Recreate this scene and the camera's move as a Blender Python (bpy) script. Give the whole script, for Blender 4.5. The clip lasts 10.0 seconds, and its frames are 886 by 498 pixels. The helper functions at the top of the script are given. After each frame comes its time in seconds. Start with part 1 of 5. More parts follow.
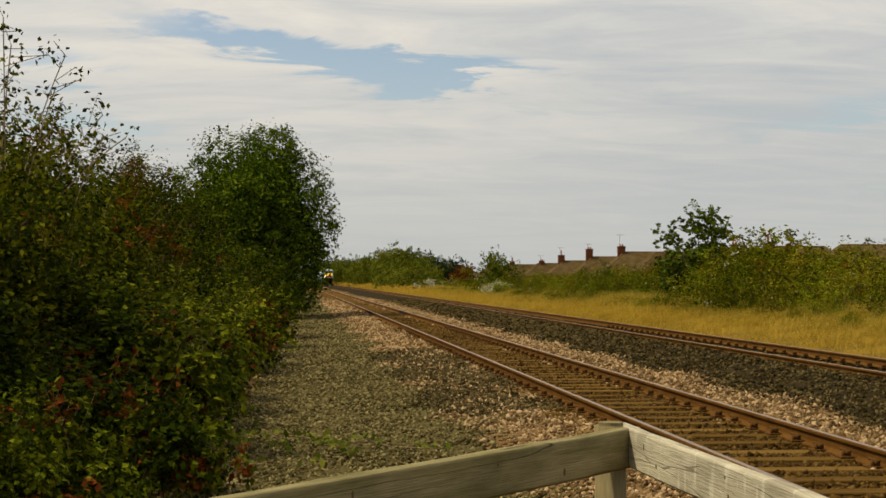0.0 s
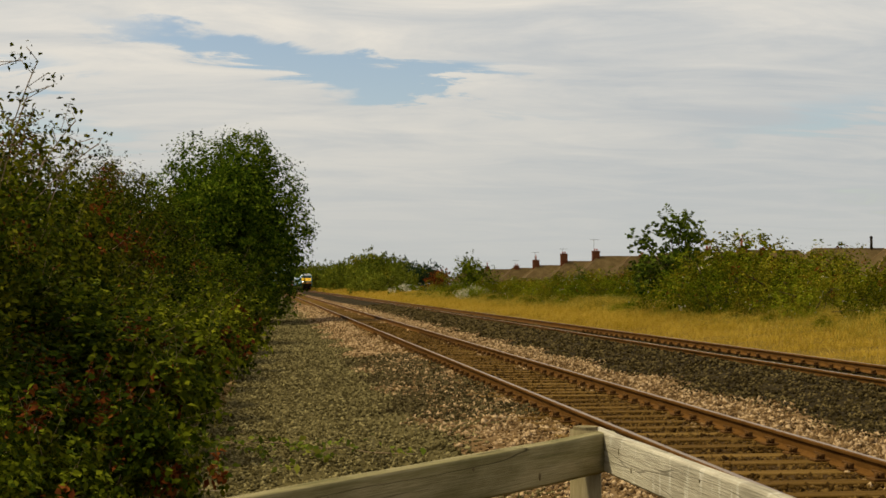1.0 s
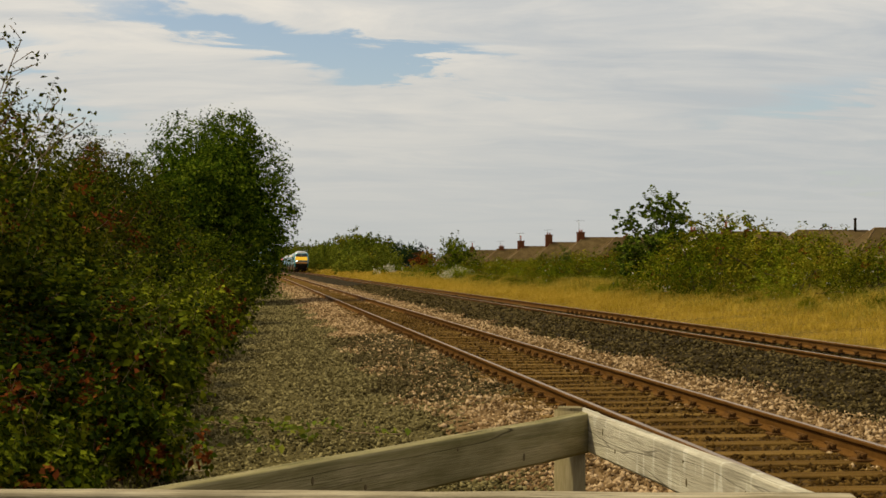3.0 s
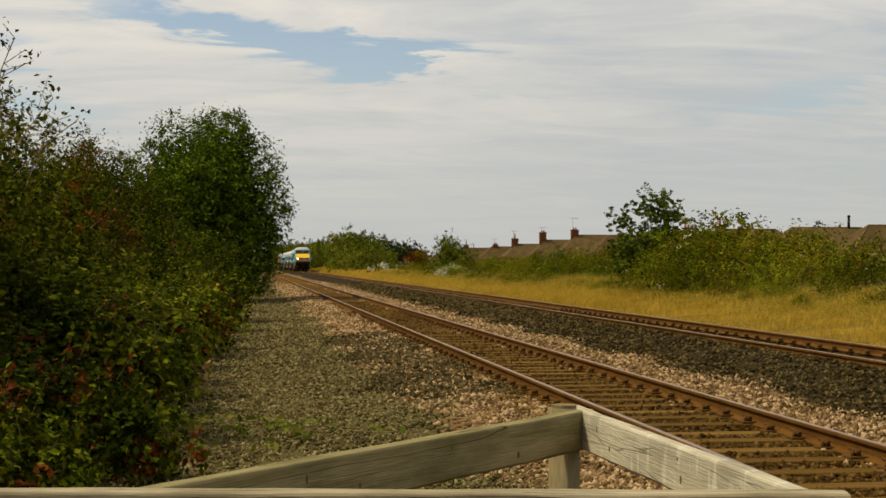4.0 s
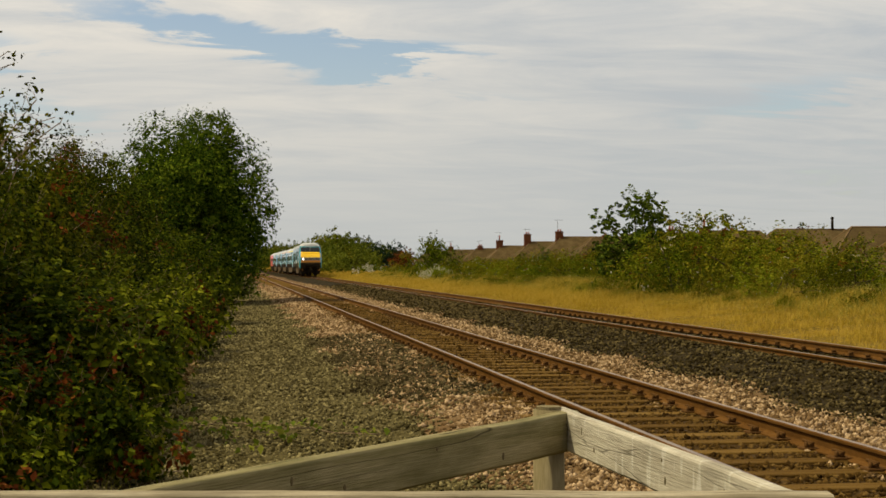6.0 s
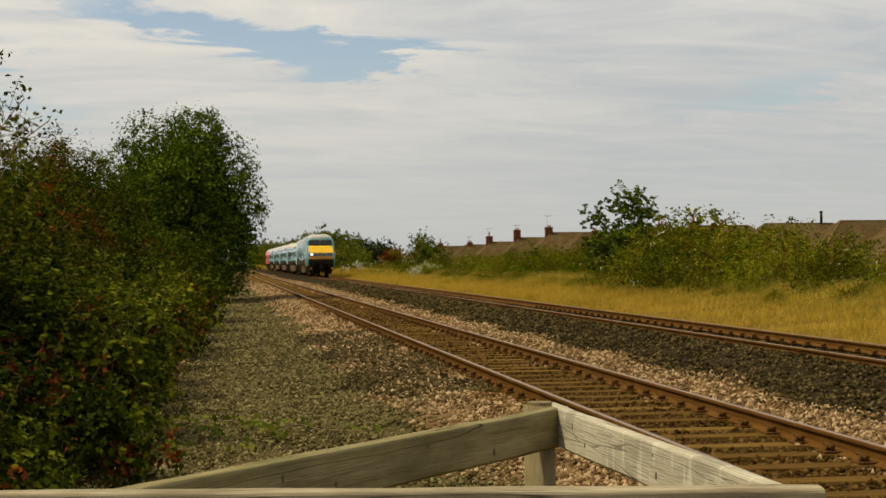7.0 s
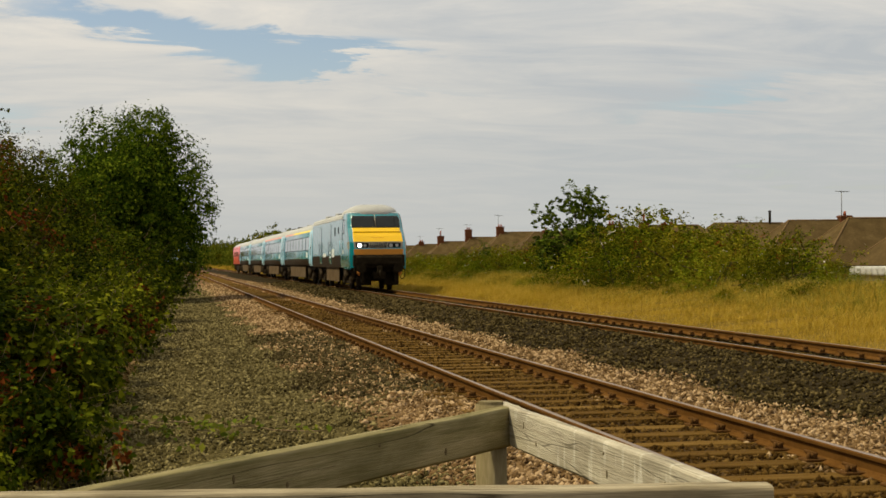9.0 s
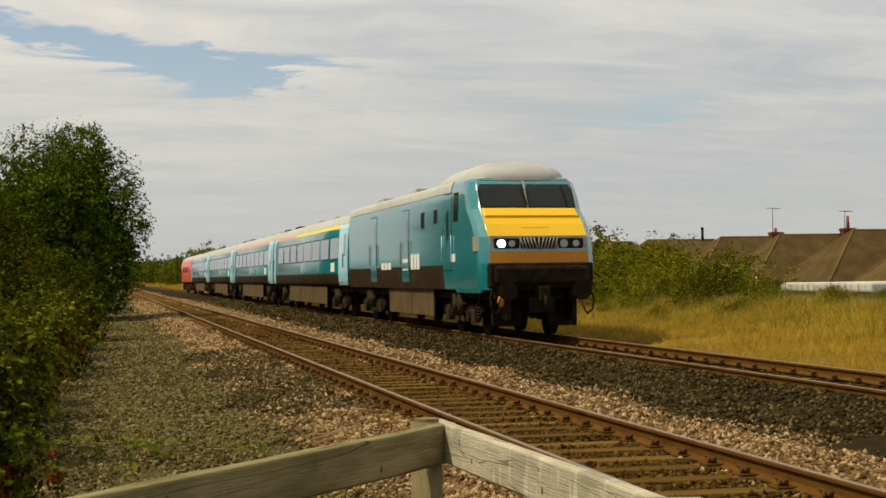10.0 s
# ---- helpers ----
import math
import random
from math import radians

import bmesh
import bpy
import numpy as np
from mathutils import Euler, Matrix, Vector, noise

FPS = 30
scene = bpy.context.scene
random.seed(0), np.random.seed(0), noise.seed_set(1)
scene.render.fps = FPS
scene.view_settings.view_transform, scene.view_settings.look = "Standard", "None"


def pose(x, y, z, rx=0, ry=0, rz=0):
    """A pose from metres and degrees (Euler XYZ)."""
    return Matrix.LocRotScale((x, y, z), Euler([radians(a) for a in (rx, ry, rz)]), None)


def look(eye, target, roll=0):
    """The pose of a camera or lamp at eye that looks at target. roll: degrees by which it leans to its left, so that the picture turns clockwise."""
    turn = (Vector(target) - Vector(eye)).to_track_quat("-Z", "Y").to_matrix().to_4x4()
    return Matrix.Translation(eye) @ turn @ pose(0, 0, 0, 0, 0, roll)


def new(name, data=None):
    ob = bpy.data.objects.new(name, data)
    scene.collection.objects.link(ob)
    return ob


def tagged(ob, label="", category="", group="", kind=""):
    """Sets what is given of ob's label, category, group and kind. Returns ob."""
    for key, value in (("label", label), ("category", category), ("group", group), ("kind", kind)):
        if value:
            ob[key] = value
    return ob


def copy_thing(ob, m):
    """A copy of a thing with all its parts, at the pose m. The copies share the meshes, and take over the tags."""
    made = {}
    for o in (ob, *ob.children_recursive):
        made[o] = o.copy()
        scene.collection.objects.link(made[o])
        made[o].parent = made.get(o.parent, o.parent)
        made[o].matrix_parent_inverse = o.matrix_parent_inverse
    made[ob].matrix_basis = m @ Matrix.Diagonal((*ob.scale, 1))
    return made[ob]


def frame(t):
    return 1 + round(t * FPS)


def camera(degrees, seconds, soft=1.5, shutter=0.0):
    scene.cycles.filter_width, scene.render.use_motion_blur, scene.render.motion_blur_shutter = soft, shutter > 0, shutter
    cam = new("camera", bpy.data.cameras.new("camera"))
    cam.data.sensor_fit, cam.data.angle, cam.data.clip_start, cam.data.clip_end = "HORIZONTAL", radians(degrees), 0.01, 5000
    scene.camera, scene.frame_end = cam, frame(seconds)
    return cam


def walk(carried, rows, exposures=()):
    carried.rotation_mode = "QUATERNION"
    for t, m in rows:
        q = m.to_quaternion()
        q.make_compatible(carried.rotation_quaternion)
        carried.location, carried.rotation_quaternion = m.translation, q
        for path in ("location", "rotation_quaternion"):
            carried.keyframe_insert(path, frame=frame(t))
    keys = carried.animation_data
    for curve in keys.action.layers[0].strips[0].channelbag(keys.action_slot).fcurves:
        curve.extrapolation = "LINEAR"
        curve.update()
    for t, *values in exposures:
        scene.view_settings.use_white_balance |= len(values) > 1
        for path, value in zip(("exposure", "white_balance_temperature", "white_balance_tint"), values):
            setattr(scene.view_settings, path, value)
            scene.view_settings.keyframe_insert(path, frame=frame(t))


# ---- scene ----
cam = camera(33.55, 10.0, soft=1.6)
# seconds, yaw, pitch, roll of a camera held still beside the kissing gate
TURNS = [
    (0.0, -5.859, 1.179, -0.082),
    (0.5, -6.346, 1.286, 0.344),
    (1.0, -6.841, 1.379, 0.114),
    (1.5, -7.041, 1.403, -0.016),
    (2.0, -7.120, 1.381, 0.056),
    (2.5, -7.272, 0.809, -0.037),
    (4.0, -7.657, 0.539, 0.072),
    (4.5, -7.777, 0.549, 0.013),
    (5.0, -7.957, 0.618, 0.107),
    (5.5, -8.118, 0.625, -0.003),
    (7.0, -8.650, 0.468, 0.473),
    (7.5, -8.909, 0.340, 0.424),
    (8.0, -9.324, 0.478, 0.431),
    (8.5, -9.814, 0.526, 0.493),
    (9.0, -10.543, 0.435, 0.532),
    (9.5, -11.551, 0.499, 0.621),
    (10.0, -13.066, 1.073, 0.667),
]
EYE = (0.0, 0.0, 1.463)
walk(cam, [(t, pose(*EYE, 90 + pitch, roll, yaw)) for t, yaw, pitch, roll in TURNS])

# ---- light ----
SUN_DIR = Vector((-0.56, 0.06, 0.83)).normalized()
sun = new("sun", bpy.data.lights.new("sun", "SUN"))
sun.data.energy, sun.data.angle, sun.data.color = 4.1, radians(0.8), (1.0, 0.885, 0.58)
sun.matrix_world = look(SUN_DIR * 300, (0, 0, 0))
scene.view_settings.exposure = 0.0


def node(nt, kind, **inputs):
    n = nt.nodes.new(kind)
    for key, value in inputs.items():
        if key in n.inputs:
            n.inputs[key].default_value = value
    return n


def build_world():
    world = bpy.data.worlds.new("sky")
    scene.world = world
    world.use_nodes = True
    nt = world.node_tree
    nt.nodes.clear()
    link = nt.links.new

    def math_node(op, a, b=None, c=None, clamp=False):
        n = nt.nodes.new("ShaderNodeMath")
        n.operation, n.use_clamp = op, clamp
        for i, v in enumerate((a, b, c)):
            if v is None:
                continue
            if isinstance(v, (int, float)):
                n.inputs[i].default_value = v
            else:
                link(v, n.inputs[i])
        return n.outputs[0]

    coord = nt.nodes.new("ShaderNodeTexCoord")
    sep = nt.nodes.new("ShaderNodeSeparateXYZ")
    link(coord.outputs["Generated"], sep.inputs[0])
    x, y, z = sep.outputs
    sky = nt.nodes.new("ShaderNodeTexSky")
    sky.sky_type, sky.sun_disc = "NISHITA", False
    sky.sun_elevation = math.asin(SUN_DIR.z)
    sky.sun_rotation = math.atan2(SUN_DIR.x, SUN_DIR.y)
    sky.air_density, sky.dust_density = 1.0, 1.0
    blue = nt.nodes.new("ShaderNodeMix")
    blue.data_type = "RGBA"
    blue.blend_type = "MULTIPLY"
    blue.inputs[0].default_value = 1.0
    link(sky.outputs[0], blue.inputs[6])
    blue.inputs[7].default_value = (0.126, 0.116, 0.107, 1)
    # clouds lie in a flat layer: the layer's plan is the direction over its height
    h = math_node("MAXIMUM", z, 0.0)
    h = math_node("ADD", h, 0.09)
    px, py = math_node("DIVIDE", x, h), math_node("DIVIDE", y, h)
    comb = nt.nodes.new("ShaderNodeCombineXYZ")
    link(px, comb.inputs[0])
    link(py, comb.inputs[1])

    def cloud(scale, sx, sy, detail, rough, dist, off):
        m = nt.nodes.new("ShaderNodeMapping")
        m.inputs["Scale"].default_value = (sx, sy, 1)
        m.inputs["Location"].default_value = off
        m.inputs["Rotation"].default_value = (0, 0, 0.12)
        link(comb.outputs[0], m.inputs[0])
        n = node(nt, "ShaderNodeTexNoise", Scale=scale, Detail=detail, Roughness=rough, Distortion=dist)
        link(m.outputs[0], n.inputs["Vector"])
        return n.outputs[0]

    broad = cloud(0.55, 1.0, 0.9, 4, 0.55, 0.3, (3.1, 0.4, 0))
    wisps = cloud(1.6, 0.8, 1.5, 9, 0.64, 0.7, (0.7, 2.2, 0))
    # the long gap of clear sky, in azimuth and height
    azim = math_node("ARCTAN2", x, y)
    elev = math_node("ARCSINE", z)
    w = math_node("SUBTRACT", wisps, 0.5)
    azim = math_node("MULTIPLY_ADD", w, 0.13, azim)
    elev = math_node("MULTIPLY_ADD", w, -0.085, elev)

    def gap(a, e, ra, re, tilt):
        u = math_node("SUBTRACT", azim, radians(a))
        v = math_node("SUBTRACT", elev, radians(e))
        v = math_node("MULTIPLY_ADD", u, tilt, v)
        u = math_node("DIVIDE", u, radians(ra))
        v = math_node("DIVIDE", v, radians(re))
        d = math_node("ADD", math_node("MULTIPLY", u, u), math_node("MULTIPLY", v, v))
        return math_node("EXPONENT", math_node("MULTIPLY", d, -1.0))

    gaps = None
    for centre, height, wide, tall, tilt, much in ((6.3, 7.95, 3.3, 0.75, -0.10, 1.5), (-0.9, 9.05, 6.2, 0.55, 0.15, 1.35), (2.4, 8.35, 3.2, 0.5, 0.10, 0.9), (-9.0, 7.9, 4.0, 0.5, -0.04, 1.0),
                                                  (-9.0, 5.9, 5.0, 0.8, -0.03, 0.85), (10.0, 6.5, 5.0, 0.35, 0.02, 0.55), (22.0, 6.3, 5.5, 0.6, -0.10, 0.6), (25.0, 3.5, 9.0, 4.5, 0.0, 0.3)):
        g = math_node("MULTIPLY", gap(centre, height, wide, tall, tilt), much)
        gaps = g if gaps is None else math_node("ADD", gaps, g)
    thin = math_node("MULTIPLY_ADD", wisps, 1.7, -0.52)
    thin = math_node("MULTIPLY_ADD", broad, 0.7, thin)
    cover = math_node("MULTIPLY_ADD", gaps, -0.85, math_node("ADD", thin, 0.48), clamp=True)
    ramp = nt.nodes.new("ShaderNodeMapRange")
    ramp.interpolation_type = "SMOOTHSTEP"
    ramp.inputs["From Min"].default_value, ramp.inputs["From Max"].default_value = 0.22, 0.86
    link(cover, ramp.inputs["Value"])
    # cloud colour: grey-white above, a little greyer in the bands
    tone = nt.nodes.new("ShaderNodeValToRGB")
    tone.color_ramp.elements[0].position, tone.color_ramp.elements[0].color = 0.30, (0.49, 0.52, 0.54, 1)
    tone.color_ramp.elements[1].position, tone.color_ramp.elements[1].color = 0.62, (0.79, 0.745, 0.665, 1)
    # a greyer bank of cloud away from the sun
    bank = gap(26.0, 6.0, 13.0, 7.0, 0.0)
    mixed = math_node("MULTIPLY_ADD", wisps, 0.75, math_node("MULTIPLY_ADD", broad, 0.4, -0.07))
    link(math_node("MULTIPLY_ADD", bank, -0.13, mixed), tone.inputs[0])
    low = nt.nodes.new("ShaderNodeMapRange")
    low.inputs["From Min"].default_value, low.inputs["From Max"].default_value = 0.0, 0.17
    link(z, low.inputs["Value"])
    haze = nt.nodes.new("ShaderNodeMix")
    haze.data_type = "RGBA"
    haze.inputs[6].default_value = (0.515, 0.525, 0.505, 1)
    link(low.outputs[0], haze.inputs[0])
    link(tone.outputs[0], haze.inputs[7])
    both = nt.nodes.new("ShaderNodeMix")
    both.data_type = "RGBA"
    link(ramp.outputs[0], both.inputs[0])
    link(blue.outputs[2], both.inputs[6])
    link(haze.outputs[2], both.inputs[7])
    bg = nt.nodes.new("ShaderNodeBackground")
    bg.inputs["Strength"].default_value = 1.0
    link(both.outputs[2], bg.inputs["Color"])
    out = nt.nodes.new("ShaderNodeOutputWorld")
    link(bg.outputs[0], out.inputs["Surface"])


build_world()


# ---- materials ----
def material(name, colours, rough=0.8, scale=6.0, fine=60.0, bump=0.3, metal=0.0, island=0.0, per_object=0.0,
             spec=0.03, translucent=0.0, coat=0.0, coat_ior=1.5, stretch=(1, 1, 1), depth=0.01, stops=None):
    """colours: two or three base colours that a broad and a fine noise mix; island: how far each loose piece differs in value."""
    m = bpy.data.materials.new(name)
    m.use_nodes = True
    nt = m.node_tree
    nt.nodes.clear()
    link = nt.links.new
    out = nt.nodes.new("ShaderNodeOutputMaterial")
    b = nt.nodes.new("ShaderNodeBsdfPrincipled")
    b.inputs["Roughness"].default_value, b.inputs["Metallic"].default_value = rough, metal
    b.inputs["Specular IOR Level"].default_value = spec
    b.inputs["Coat Weight"].default_value = coat
    b.inputs["Coat Roughness"].default_value = 0.09
    b.inputs["Coat IOR"].default_value = coat_ior
    tex = nt.nodes.new("ShaderNodeTexCoord")
    mp = nt.nodes.new("ShaderNodeMapping")
    mp.inputs["Scale"].default_value = stretch
    link(tex.outputs["Object"], mp.inputs[0])
    n1 = node(nt, "ShaderNodeTexNoise", Scale=scale, Detail=5.0, Roughness=0.6)
    n2 = node(nt, "ShaderNodeTexNoise", Scale=fine, Detail=3.0, Roughness=0.6)
    link(mp.outputs[0], n1.inputs["Vector"])
    link(mp.outputs[0], n2.inputs["Vector"])
    mixv = nt.nodes.new("ShaderNodeMath")
    mixv.operation = "MULTIPLY_ADD"
    link(n1.outputs[0], mixv.inputs[0])
    mixv.inputs[1].default_value = 0.65
    half = nt.nodes.new("ShaderNodeMath")
    half.operation = "MULTIPLY"
    link(n2.outputs[0], half.inputs[0])
    half.inputs[1].default_value = 0.35
    link(half.outputs[0], mixv.inputs[2])
    value = mixv.outputs[0]
    geo = nt.nodes.new("ShaderNodeNewGeometry")
    if island:
        add = nt.nodes.new("ShaderNodeMath")
        add.operation = "MULTIPLY_ADD"
        link(geo.outputs["Random Per Island"], add.inputs[0])
        add.inputs[1].default_value = island
        sub = nt.nodes.new("ShaderNodeMath")
        sub.operation = "SUBTRACT"
        link(value, sub.inputs[0])
        sub.inputs[1].default_value = island / 2
        link(sub.outputs[0], add.inputs[2])
        value = add.outputs[0]
    if per_object:
        info = nt.nodes.new("ShaderNodeObjectInfo")
        add = nt.nodes.new("ShaderNodeMath")
        add.operation = "MULTIPLY_ADD"
        link(info.outputs["Random"], add.inputs[0])
        add.inputs[1].default_value = per_object
        sub = nt.nodes.new("ShaderNodeMath")
        sub.operation = "SUBTRACT"
        link(value, sub.inputs[0])
        sub.inputs[1].default_value = per_object / 2
        link(sub.outputs[0], add.inputs[2])
        value = add.outputs[0]
    ramp = nt.nodes.new("ShaderNodeValToRGB")
    els = ramp.color_ramp.elements
    while len(els) < len(colours):
        els.new(0.5)
    for i, c in enumerate(colours):
        els[i].position = (stops or [0.28 + 0.44 * k / max(1, len(colours) - 1) for k in range(len(colours))])[i]
        els[i].color = (*c, 1)
    link(value, ramp.inputs[0])
    link(ramp.outputs[0], b.inputs["Base Color"])
    if bump:
        bp = nt.nodes.new("ShaderNodeBump")
        bp.inputs["Strength"].default_value, bp.inputs["Distance"].default_value = bump, depth
        link(n2.outputs[0], bp.inputs["Height"])
        link(bp.outputs[0], b.inputs["Normal"])
    shader = b.outputs[0]
    if translucent:
        tr = nt.nodes.new("ShaderNodeBsdfTranslucent")
        link(ramp.outputs[0], tr.inputs["Color"])
        ms = nt.nodes.new("ShaderNodeMixShader")
        ms.inputs[0].default_value = translucent
        link(shader, ms.inputs[1])
        link(tr.outputs[0], ms.inputs[2])
        shader = ms.outputs[0]
    link(shader, out.inputs["Surface"])
    return m


M_RAIL = material("rusty_rail_steel", [(0.058, 0.025, 0.005), (0.105, 0.047, 0.010), (0.14, 0.068, 0.018)], 0.8, 3, 60, 0.3)
M_RAILTOP = material("polished_rail_head", [(0.20, 0.145, 0.105), (0.30, 0.225, 0.17)], 0.42, 2, 30, 0.05, metal=0.6)
M_SLEEPER = material("weathered_sleeper_timber", [(0.058, 0.030, 0.0055), (0.108, 0.059, 0.0125), (0.165, 0.097, 0.025)], 0.9, 3, 40, 0.5, per_object=0.25, stretch=(0.5, 4, 4))
M_IRON = material("dark_rusty_iron", [(0.06, 0.028, 0.008), (0.13, 0.064, 0.02)], 0.85, 10, 80, 0.3)
M_CESS = material("grey_cess_gravel", [(0.03686, 0.02784, 0.00836), (0.07566, 0.05952, 0.02128), (0.1261, 0.10176, 0.03952)], 0.95, 1.2, 28, 0.9, depth=0.03)
M_CESSSTONE = material("grey_cess_stone", [(0.03492, 0.02688, 0.00836), (0.08924, 0.07104, 0.02736), (0.2231, 0.1824, 0.0798)], 0.92, 4, 60, 0.3, island=0.5)
M_SPILT = material("dark_spilt_stone", [(0.0196, 0.014, 0.0048), (0.042, 0.0315, 0.012), (0.105, 0.0805, 0.036)], 0.92, 4, 60, 0.3, island=0.5)
M_BALLAST = material("buff_ballast", [(0.06454, 0.03384, 0.01156), (0.13831, 0.08272, 0.03555), (0.2213, 0.14571, 0.07111)], 0.95, 1.5, 25, 0.9, depth=0.03)
M_BALLASTSTONE = material("buff_ballast_stone", [(0.076, 0.043, 0.016), (0.17, 0.103, 0.046), (0.41, 0.285, 0.16)], 0.92, 4, 60, 0.3, island=0.5)
M_BROWNSTONE = material("rust_stained_ballast_stone", [(0.0239, 0.0117, 0.00216), (0.0552, 0.0288, 0.00576), (0.12, 0.0693, 0.0187)], 0.92, 4, 60, 0.3, island=0.5)
M_BROWNBED = material("rust_stained_ballast", [(0.023, 0.0117, 0.00288), (0.046, 0.0252, 0.0072), (0.0736, 0.0432, 0.0144)], 0.95, 1.5, 25, 0.9, depth=0.03)
M_DARKBED = material("dark_ballast", [(0.00968, 0.0068, 0.00245), (0.02182, 0.01512, 0.00539), (0.04048, 0.02873, 0.01074)], 0.95, 1.5, 22, 0.9, depth=0.03)
M_DARKSTONE = material("dark_ballast_stone", [(0.0118, 0.0078, 0.002), (0.032, 0.0225, 0.0065), (0.115, 0.085, 0.034)], 0.9, 4, 60, 0.3, island=0.5)
M_SOIL = material("verge_soil_and_thatch", [(0.0736, 0.045, 0.0072), (0.138, 0.09, 0.018), (0.184, 0.126, 0.0288)], 0.95, 0.5, 12, 0.6, depth=0.05)
M_FIELD = material("far_field", [(0.06, 0.06, 0.02), (0.11, 0.10, 0.035), (0.17, 0.14, 0.06)], 0.95, 0.02, 0.4, 0)
M_GRASS = material("dry_golden_grass", [(0.23, 0.16, 0.010), (0.44, 0.285, 0.028), (0.58, 0.40, 0.065)], 0.8, 0.45, 3, 0, island=0.5, translucent=0.25, spec=0.05)
M_GRASSGREEN = material("green_grass", [(0.10, 0.105, 0.010), (0.22, 0.20, 0.022), (0.34, 0.28, 0.05)], 0.8, 0.5, 3, 0, island=0.5, translucent=0.25, spec=0.05)
def wood_material(name, colours, crack, scuff=0.0, pale=(0.6, 0.56, 0.47)):
    """Weathered board: grain along x, blotches, drying cracks along the grain and pale scuffs across it."""
    m = material(name, colours, 0.85, 2.5, 30, 0.0, stretch=(0.35, 7, 7))
    nt = m.node_tree
    link = nt.links.new
    b = next(n for n in nt.nodes if n.type == "BSDF_PRINCIPLED")
    tex = next(n for n in nt.nodes if n.type == "TEX_COORD")
    colour = b.inputs["Base Color"].links[0].from_socket

    def field(scale, stretch, detail, lo, hi, ridge=False):
        mp = nt.nodes.new("ShaderNodeMapping")
        mp.inputs["Scale"].default_value = stretch
        link(tex.outputs["Object"], mp.inputs[0])
        n = node(nt, "ShaderNodeTexNoise", Scale=scale, Detail=detail, Roughness=0.55)
        link(mp.outputs[0], n.inputs["Vector"])
        v = n.outputs[0]
        if ridge:
            a = nt.nodes.new("ShaderNodeMath")
            a.operation = "SUBTRACT"
            link(v, a.inputs[0])
            a.inputs[1].default_value = 0.5
            c = nt.nodes.new("ShaderNodeMath")
            c.operation = "ABSOLUTE"
            link(a.outputs[0], c.inputs[0])
            v = c.outputs[0]
        r = nt.nodes.new("ShaderNodeMapRange")
        r.inputs["From Min"].default_value, r.inputs["From Max"].default_value = lo, hi
        link(v, r.inputs["Value"])
        return r.outputs[0]

    def mix(fac, amount, other, blend="MIX"):
        nonlocal colour
        k = nt.nodes.new("ShaderNodeMath")
        k.operation = "MULTIPLY"
        link(fac, k.inputs[0])
        k.inputs[1].default_value = amount
        x = nt.nodes.new("ShaderNodeMix")
        x.data_type, x.blend_type = "RGBA", blend
        link(k.outputs[0], x.inputs[0])
        link(colour, x.inputs[6])
        x.inputs[7].default_value = (*other, 1)
        colour = x.outputs[2]

    mix(field(3.0, (1, 2, 2), 4, 0.45, 0.7), 0.6, [c * 0.55 for c in colours[0]])
    mix(field(5.0, (0.5, 12, 12), 3, 0.56, 0.72), 0.55, [c * 0.6 for c in colours[0]])
    if scuff:
        mix(field(3.0, (4.5, 1, 1.1), 3, 0.56, 0.66), scuff, pale)
    lines = field(1.3, (0.5, 9, 9), 2, 0.012, 0.0, True)
    mix(lines, crack, (0.03, 0.022, 0.012))
    bp = nt.nodes.new("ShaderNodeBump")
    bp.inputs["Strength"].default_value, bp.inputs["Distance"].default_value = 0.5, 0.004
    bp.invert = True
    grain = field(30.0, (0.25, 7, 7), 3, 0.3, 0.8)
    add = nt.nodes.new("ShaderNodeMath")
    add.operation = "ADD"
    link(lines, add.inputs[0])
    link(grain, add.inputs[1])
    link(add.outputs[0], bp.inputs["Height"])
    link(bp.outputs[0], b.inputs["Normal"])
    link(colour, b.inputs["Base Color"])
    return m


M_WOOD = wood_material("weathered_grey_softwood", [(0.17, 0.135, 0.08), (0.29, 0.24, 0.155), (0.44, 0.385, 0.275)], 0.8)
# right board paled for its sunlit face, left one darkened for its shaded face
M_WOODLIT = wood_material("sunlit_bleached_softwood", [(0.30, 0.26, 0.185), (0.42, 0.375, 0.285), (0.50, 0.455, 0.36)], 0.5, 0.5, (0.62, 0.58, 0.49))
M_WOODGREENSHADE = wood_material("shaded_algae_stained_softwood", [(0.135, 0.122, 0.042), (0.22, 0.185, 0.092), (0.33, 0.28, 0.16)], 0.9)
M_KNOT = material("dark_knot", [(0.07, 0.052, 0.025), (0.14, 0.11, 0.06)], 0.9, 20, 90, 0.3)
M_POST = material("weathered_round_post", [(0.09, 0.07, 0.03), (0.17, 0.135, 0.07), (0.27, 0.22, 0.13)], 0.85, 4, 40, 0.4, stretch=(6, 6, 0.5), depth=0.004)


def leaf_material(name, colours, island=0.42, translucent=0.25, vary=0.0):
    return material(name, colours, 0.75, 0.7, 4, 0, island=island, per_object=vary, translucent=translucent, spec=0.02, stops=(0.25, 0.52, 0.82))


